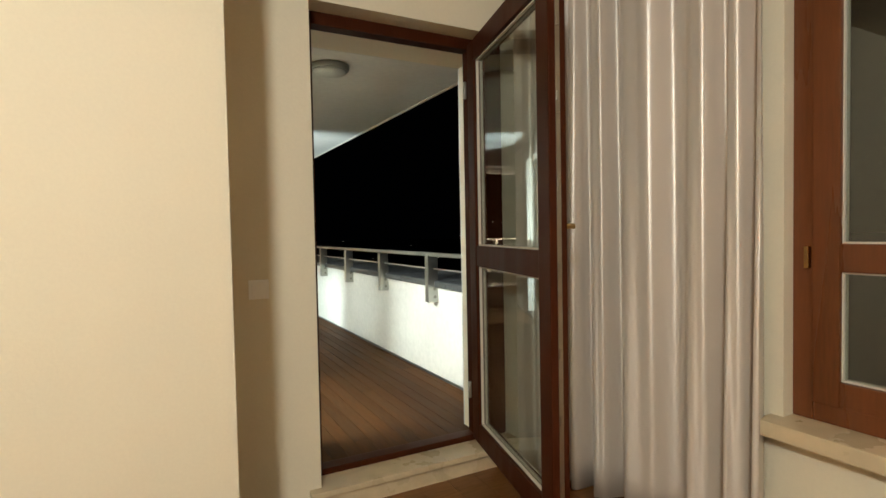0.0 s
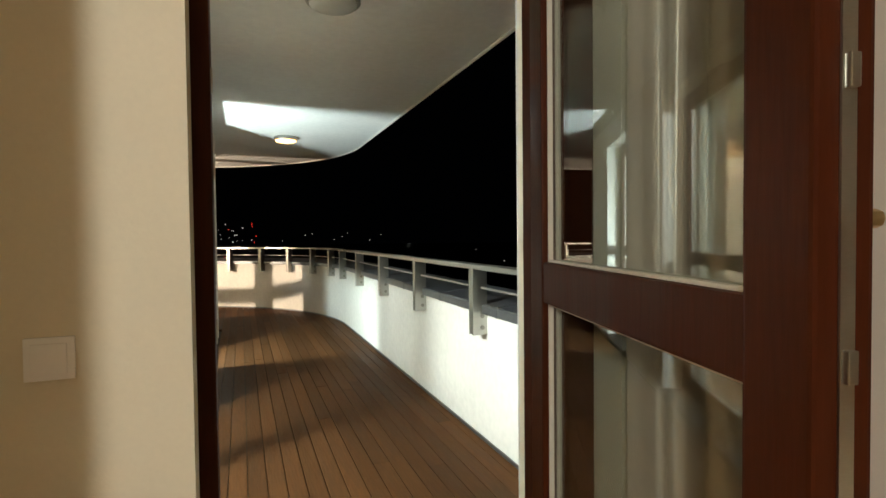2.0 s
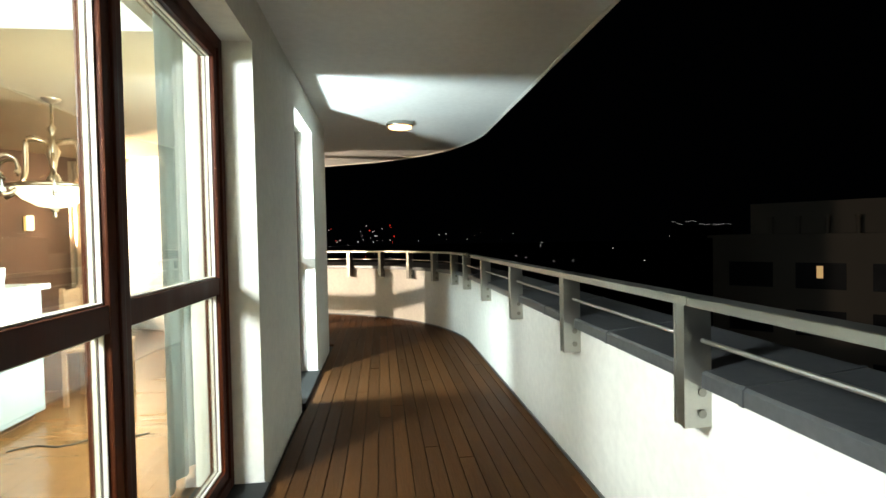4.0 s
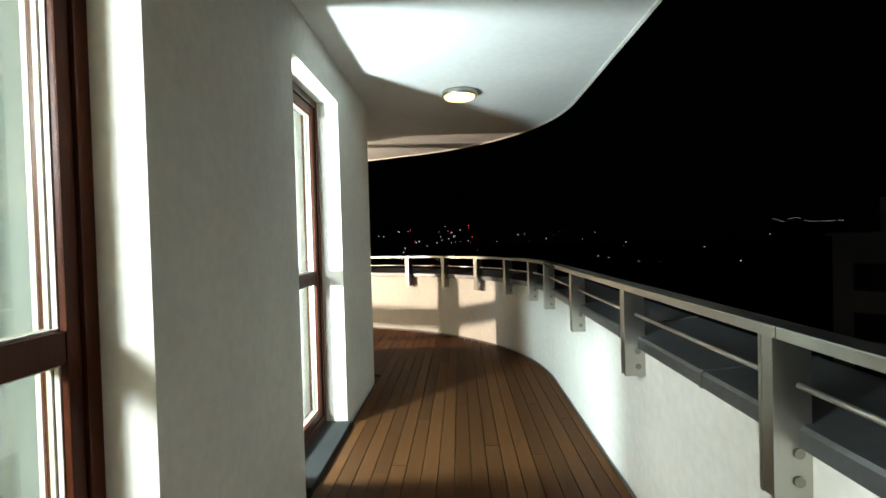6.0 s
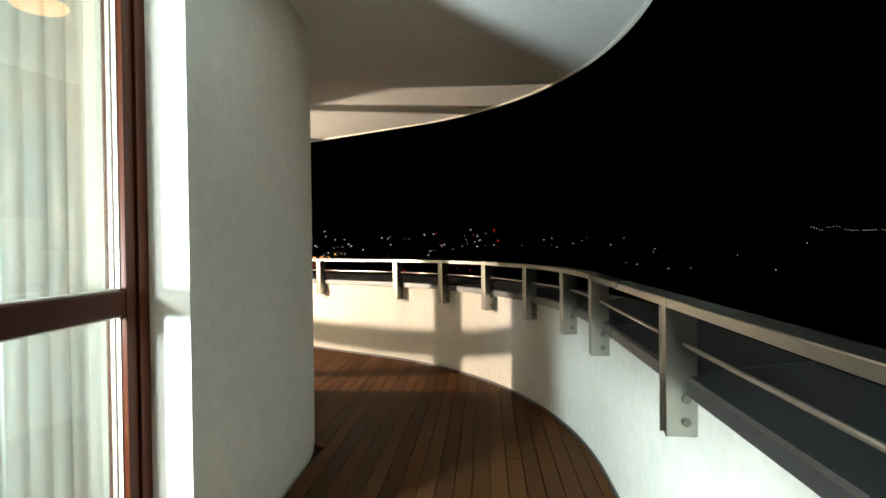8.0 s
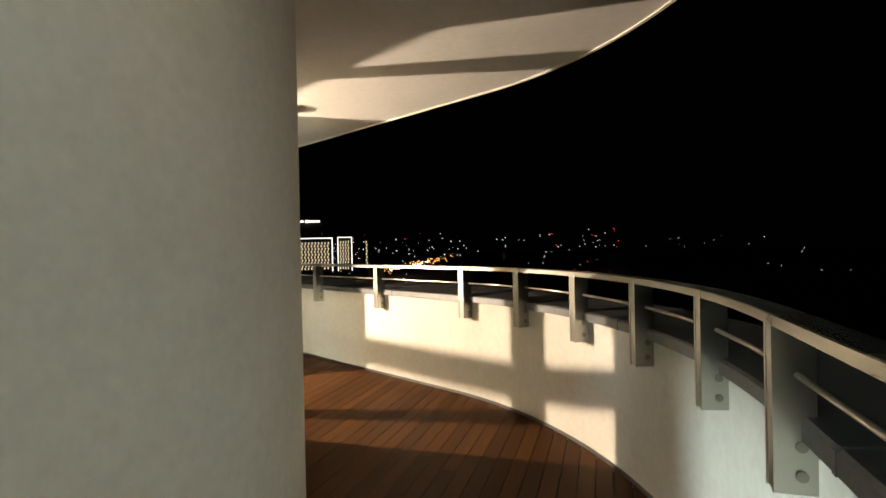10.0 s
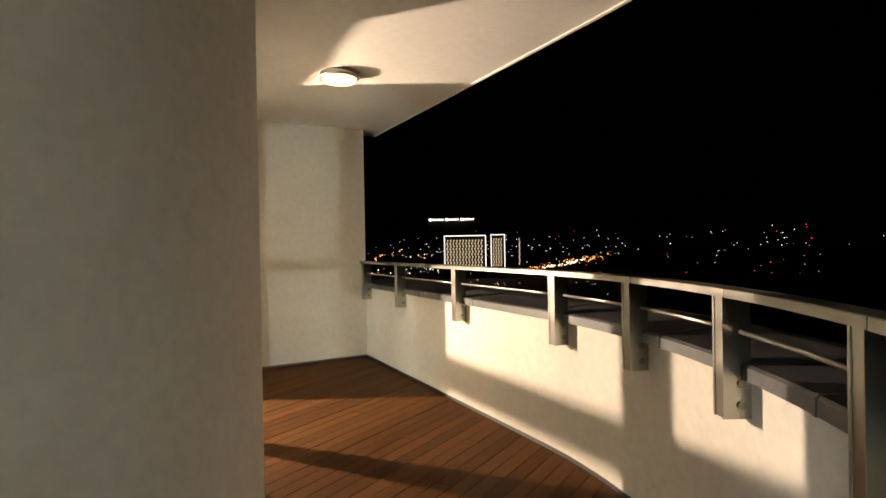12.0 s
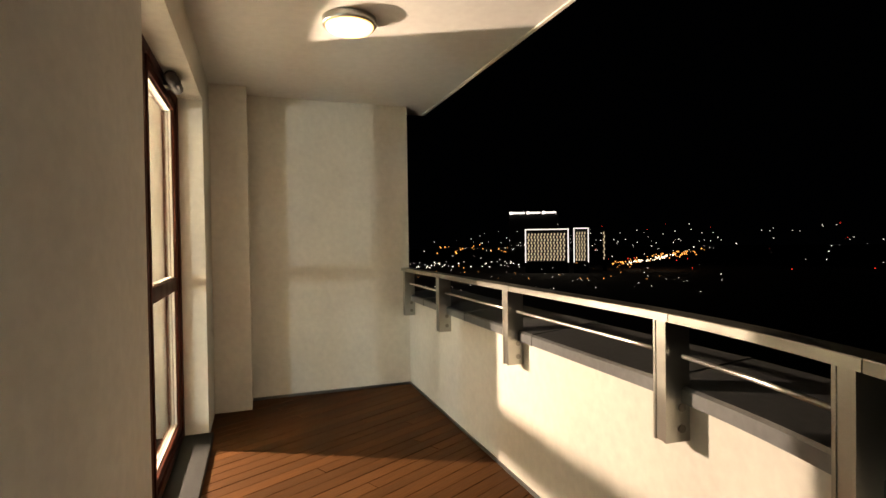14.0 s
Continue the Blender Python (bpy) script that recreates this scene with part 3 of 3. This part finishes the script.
# ---- curtains ----
def curtain(name, pts, z0, z1, fold, depth, mat, label, seed, group="", crisp=0.0):
    """Hanging cloth along a plan line with uneven folds, thick enough to have two sides."""
    rng = random.Random(seed)
    line = []
    for (ax, ay), (bx, by) in zip(pts, pts[1:]):
        d = math.hypot(bx - ax, by - ay)
        k = max(2, int(d / 0.012))
        for i in range(k):
            f = i / k
            line.append((ax + (bx - ax) * f, ay + (by - ay) * f, (by - ay) / d, -(bx - ax) / d))
    phase, amp, ph = [], [], 0
    for i in range(len(line)):
        ph += 0.012 / fold * 2 * math.pi * (1 + 0.45 * math.sin(i * 0.031 + seed) + 0.25 * math.sin(i * 0.083 + 2 * seed))
        phase.append(ph)
        amp.append(depth * ((0.92 + 0.15 * math.sin(i * 0.047 + seed * 3)) if crisp else (0.75 + 0.35 * math.sin(i * 0.047 + seed * 3))))
    rows = 16
    bm = bmesh.new()
    front, behind = [], []
    for side, store in ((0.0, front), (0.0025, behind)):
        for j in range(rows + 1):
            z = z0 + (z1 - z0) * j / rows
            h = j / rows
            ring_ = []
            for i, (x, y, nx, ny) in enumerate(line):
                w = math.sin(phase[i] + 0.35 * math.sin(h * 2.2 + i * 0.02)) + 0.25 * math.sin(2 * phase[i] + 1.3 + h)
                w += crisp * (math.sin(3 * phase[i] + 0.8 * math.sin(i * 0.05)) * 0.5 + 0.6 * math.sin(1.62 * phase[i] + 1.1 * h) + 0.18 * math.sin(5 * phase[i] + 3 * h))
                o = amp[i] * w * (1.0 - 0.35 * h) + side
                ring_.append(bm.verts.new((x + nx * o, y + ny * o, z + 0.004 * math.sin(i * 0.3) * (j == 0))))
            store.append(ring_)
    for g, flip in ((front, False), (behind, True)):
        for a, b in zip(g, g[1:]):
            for i in range(len(line) - 1):
                q = (a[i], a[i + 1], b[i + 1], b[i])
                bm.faces.new(q[::-1] if flip else q)
    for a, b in ((front[0], behind[0]), (front[-1], behind[-1])):
        for i in range(len(line) - 1):
            bm.faces.new((a[i], b[i], b[i + 1], a[i + 1]))
    ob = part(name, bm, mat, smooth=True)
    return tagged(ob, label, "curtain", group)


curtain("curtain", [(2.34, 3.50), (2.44, 3.38), (2.54, 3.10), (2.60, 2.75), (2.62, 2.38)], 0.0, CEIL - 0.05, 0.102, 0.070, M_SATIN, "silvery beige satin curtain hanging in heavy folds", 3, crisp=0.18)
curtain("curtain", [(0.66, 6.45), (0.65, 7.35)], 0.04, 2.50, 0.10, 0.03, M_SHEERGREY, "greyish sheer curtain drawn aside behind the window", 5, "sheer curtains")
curtain("curtain", [(0.66, 8.42), (0.66, 9.3)], 0.04, 2.50, 0.10, 0.03, M_SHEER, "white sheer curtain drawn half across the window", 8, "sheer curtains")
v0, v1 = (SEC2 @ Vector((-0.4, -0.45, 0))).to_2d(), (SEC2 @ Vector((1.8, -0.45, 0))).to_2d()
curtain("curtain", [tuple(v0), tuple(v1)], 0.04, 2.50, 0.16, 0.008, M_FROST, "thin pale voile curtain drawn across the window", 11)

# ---- low heater behind the door leaf ----
heater = thing("radiator", pose(2.26, 3.55, -0.022, 0, 0, -12), "low white metal skirting radiator behind the open door", "radiator")
part("body", boxes((0.0, 0.055, -0.62, 0.0, 0.05, 0.15), bevel=0.006), M_TABLE, heater)
for fy in (-0.02, -0.58):
    part("foot", boxes((0.006, 0.046, fy - 0.022, fy, 0.0, 0.0495), bevel=0.003), M_TABLE, heater)
part("pipe", tube(bmesh.new(), [(0.02, -0.085, 0.0), (0.02, -0.085, 0.052)], 0.009, 10), M_BLACK, heater, smooth=True)

# ---- switch ----
sw = thing("light_switch", pose(1.065, DY0 - 0.001, 1.045), "cream plastic wall light switch", "switch")
part("plate", boxes((-0.042, 0.042, -0.009, 0.0, -0.042, 0.042), bevel=0.003), M_PLASTIC, sw)
part("rocker", boxes((-0.030, 0.030, -0.014, -0.0095, -0.030, 0.030), bevel=0.002), M_PLASTIC, sw)

# ---- dining room ----
def chandelier():
    x, y, z = CHANDELIER
    ob = thing("chandelier", pose(x, y, z) @ Matrix.Scale(1.2, 4), "ornate silver chandelier with a glowing alabaster bowl", "chandelier")
    part("bowl", lathe(bmesh.new(), [(0.02, -0.015), (0.10, 0.0), (0.19, 0.05), (0.25, 0.115), (0.262, 0.14), (0.250, 0.14), (0.235, 0.115), (0.17, 0.06), (0.05, 0.02)], steps=36), M_BOWL, ob, "glowing alabaster bowl", smooth=True)
    part("rim", lathe(bmesh.new(), [(0.262, 0.128), (0.285, 0.136), (0.285, 0.152), (0.262, 0.158)], steps=36), M_SILVER, ob, smooth=True)
    part("finial", lathe(bmesh.new(), [(0.004, -0.085), (0.016, -0.07), (0.008, -0.05), (0.022, -0.035), (0.03, -0.012)], steps=16), M_SILVER, ob, smooth=True)
    part("stem", lathe(bmesh.new(), [(0.03, 0.15), (0.045, 0.2), (0.018, 0.25), (0.03, 0.34), (0.05, 0.40), (0.02, 0.46), (0.012, 0.52), (0.028, 0.57), (0.01, 0.60), (0.008, 0.76)], steps=16), M_SILVER, ob, smooth=True)
    part("canopy", lathe(bmesh.new(), [(0.012, 0.745), (0.06, 0.775), (0.07, (CEIL - z) / 1.2 - 0.002)], steps=24), M_SILVER, ob, smooth=True)
    for k in range(6):
        a = k * math.pi / 3
        arm = []
        for i in range(15):
            f = i / 14
            r = 0.03 + 0.30 * f + 0.05 * math.sin(f * math.pi * 2)
            arm.append((r * math.cos(a), r * math.sin(a), 0.46 - 0.30 * f + 0.10 * math.sin(f * math.pi * 1.6)))
        bm = tube(bmesh.new(), arm, 0.014, 8)
        curl = [((0.30 + 0.07 * math.cos(t)) * math.cos(a), (0.30 + 0.07 * math.cos(t)) * math.sin(a), 0.27 + 0.07 * math.sin(t)) for t in [i * 0.42 - 1.2 for i in range(13)]]
        tube(bm, curl, 0.012, 8)
        arm_ob = part("arm", bm, M_SILVER, ob, smooth=True)
        part("drop", lathe(bmesh.new(), [(0.002, -0.07), (0.013, -0.045), (0.006, -0.015), (0.003, 0.02)], (0.33 * math.cos(a), 0.33 * math.sin(a), 0.15), 10), M_GLASSWARE, arm_ob, "clear glass drop", smooth=True)


chandelier()


def sconce(m):
    ob = thing("wall_sconce", m, "small lit wall sconce with a tubular glass shade", "sconce")
    part("backplate", boxes((-0.045, 0.045, 0.0, 0.015, -0.10, 0.10), bevel=0.006), M_BRASS, ob)
    part("shade", lathe(bmesh.new(), [(0.03, -0.10), (0.045, -0.09), (0.045, 0.10), (0.03, 0.11)], (0, 0.075, 0.0), 20), M_BOWL, ob, "glowing tubular shade", smooth=True)


sconce(SEC2 @ pose(-0.949, -1.43, 1.60, 0, 0, -90))

counter = thing("bar_counter", pose(-1.10, 6.95, 0.005), "white bar counter with a wooden end panel", "counter")
part("worktop", boxes((-0.36, 0.34, -1.05, 1.10, 0.97, 1.01), bevel=0.006), M_TABLE, counter, "glossy white worktop")
part("front_panel", boxes((0.27, 0.30, -0.98, 1.05, 0.06, 0.968), bevel=0.003), M_PANEL, counter, "pale grey front panel")
part("carcass", boxes((-0.30, 0.268, -0.97, 1.04, 0.06, 0.968)), M_TABLE, counter)
part("end_panel", boxes((-0.32, 0.305, -1.02, -0.982, 0.0, 0.968), bevel=0.003), M_PARQUET, counter, "golden wooden end panel")
part("plinth", boxes((-0.28, 0.24, -0.97, 1.02, 0.0, 0.058)), M_WOODDARK, counter, "dark recessed plinth")
rng = random.Random(4)
first = None
for i in range(10):
    px, py = -1.10 + rng.uniform(-0.22, 0.22), 7.05 + 0.10 * i
    if first is None:
        first = tagged(part("tumbler", lathe(bmesh.new(), [(0.026, 0.0), (0.036, 0.13), (0.033, 0.13), (0.023, 0.008)], steps=18), M_GLASSWARE, smooth=True), "clear drinking glass standing on the white counter", "glass", "glasses on the counter")
        first.location = (px, py, 1.016)
    else:
        copy_thing(first, pose(px, py, 1.016))


def dining_chair():
    ob = thing("dining_chair", Matrix.Identity(4), "brown wooden dining chair near the counter", "chair", "chairs by the counter")
    part("seat", boxes((-0.22, 0.22, -0.21, 0.21, 0.43, 0.47), bevel=0.012), M_WOODDARK, ob)
    part("backrest", boxes((-0.20, 0.20, 0.19, 0.215, 0.58, 0.93), bevel=0.010), M_WOODDARK, ob)
    for sx in (-0.19, 0.19):
        part("leg", boxes((sx - 0.018, sx + 0.018, -0.20, -0.165, 0.0, 0.43), bevel=0.003), M_WOODDARK, ob)
        part("leg", boxes((sx - 0.018, sx + 0.018, 0.18, 0.215, 0.0, 0.95), bevel=0.003), M_WOODDARK, ob)
    return ob


chair = dining_chair()
chair.matrix_basis = pose(-0.62, 8.45, 0.005, 0, 0, 100)
copy_thing(chair, pose(-1.75, 8.75, 0.005, 0, 0, 20))
copy_thing(chair, pose(-2.45, 9.35, 0.005, 0, 0, 150))

c0, c1 = (SEC2 @ Vector((-0.80, -0.95, 0))).to_2d(), (SEC2 @ Vector((-0.45, -0.62, 0))).to_2d()
curtain("curtain", [tuple(c0), tuple(c1)], 0.04, 2.50, 0.09, 0.03, M_BROWNCLOTH, "brown and beige curtain gathered at the side of the far window", 21)
tagged(part("ceiling_tray", boxes((-3.6, 0.50, 4.27, 6.90, CEIL - 0.10, CEIL - 0.022), bevel=0.006), M_WHITE), "white dropped ceiling panel", "ceiling", kind="structure")

cable = tube(bmesh.new(), [(-0.62 + 0.07 * i, 7.30 + 0.05 * math.sin(i * 1.1) + 0.02 * i, 0.010) for i in range(12)], 0.005, 6)
tagged(part("power_cable", cable, M_BLACK, smooth=True), "thin black power cable lying loose on the parquet", "cable")

# unseen stand, added to carry the low light thrown up through window_2
floor_lamp = thing("floor_lamp", pose(0.36, 7.93, 0.005), "unseen floor lamp with a bare bulb, added for the low light", "lamp")
part("base", lathe(bmesh.new(), [(0.11, 0), (0.11, 0.012), (0.02, 0.022)], steps=24), M_STEEL, floor_lamp, smooth=True)
part("pole", lathe(bmesh.new(), [(0.009, 0.02), (0.009, 0.96)], steps=12), M_STEEL, floor_lamp, smooth=True)
part("socket", lathe(bmesh.new(), [(0.012, 0.955), (0.024, 0.965), (0.024, 1.01), (0.016, 1.02)], steps=16), M_BLACK, floor_lamp, smooth=True)
ceiling_lamp(-0.20, 9.45, True, CEIL - 0.022, 0.16)
ceiling_lamp(-0.40, 4.52, True, CEIL - 0.102, 0.16)
ceiling_lamp(-0.75, 4.52, True, CEIL - 0.102, 0.16)

# wardrobe at the back of the first room
wardrobe = thing("wardrobe", pose(-1.6, -3.35, -0.02), "tall brown wooden wardrobe", "wardrobe")
part("carcass", boxes((-1.2, 1.2, -0.33, 0.27, 0.0, 2.3), bevel=0.006), M_WOODDARK, wardrobe)
for k in range(3):
    d = part("door", boxes((-1.19 + 0.795 * k, -0.405 + 0.795 * k, 0.272, 0.292, 0.08, 2.28), bevel=0.004), M_WOODDARK, wardrobe)
    part("handle", boxes((-0.46 + 0.795 * k, -0.445 + 0.795 * k, 0.293, 0.318, 1.0, 1.2), bevel=0.003), M_STEEL, d, "steel bar handle")
ceiling_lamp(-0.3, 0.3, True, CEIL - 0.022, 0.17)

# ---- parquet in the first room ----
for i in range(60):
    x0 = -0.37 + (i % 20) * 0.155
    y0 = 1.36 + (i // 20) * 0.76
    bm = boxes((x0, x0 + 0.152, y0, y0 + 0.757, -0.021, -0.001))
    part("parquet_board", bm, M_PARQUET, room_floor)

# ---- city at night ----
ground = tagged(part("ground", prism(bmesh.new(), [(2500 * math.cos(a), 2500 * math.sin(a)) for a in [k * math.pi / 24 for k in range(48)]], -36.0, -34.0), M_NIGHTGROUND), "dark city ground far below the balcony", "ground", kind="structure")
EYE0 = Vector((2.0, 9.0))


def far_place(az, dist):
    """Plan point at an azimuth (degrees right of y) and distance."""
    a = radians(az)
    return EYE0 + Vector((math.sin(a), math.cos(a))) * dist


def light_cloud(name, rows, colour, strength, label):
    """Distant lamps: rows of azimuth, elevation (degrees), distance, size."""
    bm = bmesh.new()
    for az, el, dist, size in rows:
        p = far_place(az, dist)
        z = 1.3 + dist * math.tan(radians(el))
        r = bmesh.ops.create_icosphere(bm, subdivisions=1, radius=0.92 * size)
        bmesh.ops.translate(bm, verts=r["verts"], vec=(p.x, p.y, max(z, -33.5)))
    return tagged(part(name, bm, glowing(name + "_glow", colour, strength)), label, "lights", kind="stuff")


rng = random.Random(12)
white = [(rng.uniform(-3, 31), rng.uniform(-3.2, 1.0), 700, rng.uniform(0.2, 0.5)) for k in range(26)]
white += [(rng.triangular(-50, 9, -31), rng.triangular(-2.6, 1.7, -0.4), 700, rng.uniform(0.22, 0.62)) for k in range(170)]
white += [(-46 + rng.uniform(0, 12), -2.6 + rng.uniform(-0.35, 0.3), 560, rng.uniform(0.3, 0.8)) for k in range(44)]
white += [(rng.uniform(-46, -14), rng.uniform(-5.6, -2.6), 370, rng.uniform(0.10, 0.30)) for k in range(60)]
light_cloud("city_lights", white, (1.0, 0.93, 0.82), 2.2, "scattered white lights of the distant city")
amber = [(-25.0 + 8.6 * u + rng.uniform(-0.6, 0.6), -2.8 + 1.5 * u + rng.uniform(-0.25, 0.25), 640, rng.uniform(0.4, 0.9)) for u in [rng.random() for k in range(80)]]
amber += [(-39 + rng.uniform(-4, 4), rng.uniform(-1.5, -0.5), 640, rng.uniform(0.4, 1.0)) for k in range(22)]
amber += [(rng.uniform(-47, -20), rng.uniform(-4.6, -2.4), 480, rng.uniform(0.2, 0.5)) for k in range(26)]
light_cloud("street_lights", amber, (1.0, 0.42, 0.10), 2.2, "amber street lights along a distant avenue")
light_cloud("traffic_lights", [(-23.0 + 4.4 * u + rng.uniform(-0.3, 0.3), -2.55 + 0.8 * u + rng.uniform(-0.12, 0.12), 620, rng.uniform(0.5, 0.9)) for u in [rng.random() for k in range(40)]], (1.0, 0.88, 0.66), 3.5, "headlights of distant traffic on an avenue")
light_cloud("tail_lights", [(rng.uniform(-28, 3), rng.uniform(-4.2, 1.6), 660, rng.uniform(0.3, 0.65)) for k in range(26)], (1.0, 0.05, 0.03), 2.0, "small red lights in the distant city")


def lit_tower(az, dist, width, z0, z1, label, cols, rows_, frame_w, outlined=True):
    """Distant office tower, outlined with light strips, with rows of lit windows."""
    p = far_place(az, dist)
    m = Matrix.Translation((p.x, p.y, 0)) @ Matrix.Rotation(radians(-az), 4, "Z")
    ob = thing("office_tower", m, label, "building")
    part("wall", boxes((-width / 2, width / 2, 0.0, 12.0, -34.0, z1)), M_NIGHTGROUND, ob)
    if outlined:
        part("light_strip", boxes((-width / 2, -width / 2 + frame_w, -0.5, -0.05, z0, z1), (width / 2 - frame_w, width / 2, -0.5, -0.05, z0, z1), (-width / 2 + frame_w, width / 2 - frame_w, -0.5, -0.05, z1 - frame_w, z1)), M_STRIP, ob, "white light strip")
    w, h = (width - 5 * frame_w) / cols, (z1 - z0 - 6 * frame_w) / rows_
    bm = bmesh.new()
    for i in range(cols):
        for j in range(rows_):
            x = -width / 2 + 2.5 * frame_w + i * w + 0.25 * w * (j % 2)
            box(bm, x, x + w * 0.38, -0.3, -0.05, z0 + 2 * frame_w + j * h, z0 + 2 * frame_w + j * h + h * 0.78)
    tagged(part("glazing", bm, M_WINDOW, ob, "rows of small lit windows"), kind="stuff")


M_STRIP = glowing("light_strip_glow", (1.0, 0.95, 0.88), 1.6)
M_WINDOW = glowing("office_window_glow", (1.0, 0.82, 0.52), 0.75)
lit_tower(-31.2, 560, 44.5, -23.0, 12.0, "distant office block outlined in white light strips", 12, 10, 1.0)
lit_tower(-25.3, 600, 4.0, -22.0, 10.0, "slim dim distant tower with lit windows", 1, 9, 0.25, False)
lit_tower(-27.65, 560, 15.0, -23.0, 12.5, "narrow distant tower outlined in white light strips", 4, 10, 0.9)
sign_p = far_place(-32.5, 700)
sign = thing("roof_sign", Matrix.Translation((sign_p.x, sign_p.y, 36.0)) @ Matrix.Rotation(radians(32.5), 4, "Z"), "white illuminated rooftop sign in the distance", "sign")
part("tower", boxes((-33, 31, 1.0, 18, -70.0, -2.0)), M_NIGHTGROUND, sign, "unlit dark tower block")
for a, b in ((-30, -12), (-8, 8), (12, 28)):
    part("bar", boxes((a, b, -0.5, 0.5, -1.2, 1.2), bevel=0.2), M_STRIP, sign)
    part("emblem", lathe(bmesh.new(), [(1.0, -1.9), (2.2, -1.4), (2.2, 1.4), (1.0, 1.9)], (a, -0.2, 0), 12), M_STRIP, sign)


def neighbour():
    """Dim apartment block across the street."""
    p = far_place(46.0, 38.0)
    ob = thing("apartment_building", Matrix.Translation((p.x, p.y, 0)) @ Matrix.Rotation(radians(-50), 4, "Z"), "dim pale apartment block with dark windows at night", "building")
    part("wall", boxes((-5.5, 8.0, 0.0, 9.0, -34.0, 0.8)), M_NIGHTWALL, ob)
    part("roof", boxes((-5.8, 8.3, -0.3, 9.3, 0.802, 1.0)), M_NIGHTWALL, ob)
    part("storey", boxes((-3.5, 8.0, 2.0, 9.0, 1.01, 3.2)), M_NIGHTWALL, ob)
    for fl in range(3):
        for k in range(3):
            x, z = -4.4 + 4.0 * k, -2.6 - 3.1 * fl
            w = part("window", ring(x, x + 2.7, z, z + 1.7, 0.12, -0.06, -0.004), M_BLACK, ob)
            part("window_pane", boxes((x + 0.12, x + 2.58, -0.03, -0.01, z + 0.12, z + 1.58)), M_BLACK, w)
    lit = part("lit_window", boxes((0.75, 1.1, -0.05, -0.031, -1.9, -1.1)), glowing("lit_room", (1.0, 0.62, 0.25), 0.5), ob, "small warm lit window")
    for k in range(4):
        part("chimney", lathe(bmesh.new(), [(0.12, 1.0), (0.12, 2.0), (0.17, 2.02), (0.17, 2.2)], (-2.0 + 1.6 * k, 1.0, 0), 12), M_NIGHTWALL, ob)


neighbour()
hill_p = far_place(33.0, 900)
bm = bmesh.new()
rng = random.Random(5)
for k in range(26):
    if k % 6 == 5:
        continue
    x = -40 + 80 * k / 25
    r = bmesh.ops.create_icosphere(bm, subdivisions=1, radius=0.5)
    bmesh.ops.translate(bm, verts=r["verts"], vec=(x, 0, 6.0 * abs(math.sin(x * 0.11)) * (x < 2) + rng.uniform(-0.5, 0.5)))
garland = thing("hotel_building", Matrix.Identity(4), "dark distant building with white lights along its roofline", "building")
tagged(part("roof_lights", bm, glowing("roof_light_glow", (1.0, 0.95, 0.88), 0.6), garland, "string of white roof lights"), kind="stuff")
part("wall", boxes((-43, 43, 0.0, 14, -50.0, -0.6)), M_NIGHTGROUND, garland)
garland.matrix_basis = Matrix.Translation((hill_p.x, hill_p.y, 11.5)) @ Matrix.Rotation(radians(-33.0), 4, "Z")

# ---- decking boards ----
def clip(poly, a, n):
    """Keep the part of a plan polygon on the side of the line through a towards n."""
    out = []
    for p, q in zip(poly, poly[1:] + poly[:1]):
        dp, dq = (p - a).dot(n), (q - a).dot(n)
        if dp >= 0:
            out.append(p)
        if (dp > 0 > dq) or (dp < 0 < dq):
            out.append(p.lerp(q, dp / (dp - dq)))
    return out


PITCH, GAP, BOARD = 0.094, 0.0048, 3.2
bends = [(p + n * 0.05, -n) for p, n in PLINE[::3]] + [(PLINE[-1][0] + N2 * 0.05, -N2)]
rng = random.Random(7)
for i in range(int((PX + 0.05 + 2.7) / PITCH) + 1):
    x0 = PX + 0.03 - (i + 1) * PITCH
    y_first = 3.95 if DXO - 0.05 < x0 < DX1 else DY1 + 0.03
    at = y_first - rng.uniform(0.0, 1.0) * BOARD
    while at < 17.0:
        a, b = max(at, y_first), at + BOARD
        at += BOARD
        if b - a < 0.15:
            continue
        poly = [Vector(q) for q in ((x0, a + 0.0015), (x0 + PITCH - GAP, a + 0.0015), (x0 + PITCH - GAP, b - 0.0015), (x0, b - 0.0015))]
        if x0 < FX - 0.02:
            poly = clip(poly, R0 - N2 * 0.55, N2)
        for q, n in bends + [(sec2(END - 0.02, 0), -D2)]:
            if len(poly) > 2:
                poly = clip(poly, q, n)
        if len(poly) < 3:
            continue
        c = sum(poly, Vector((0, 0))) / len(poly)
        bm = bmesh.new()
        prism(bm, [tuple(p - c) for p in poly], -0.025, 0.0)
        ob = part("plank", bm, M_DECK, deck_base)
        ob.location = (c.x, c.y, rng.uniform(-0.0012, 0.0008))
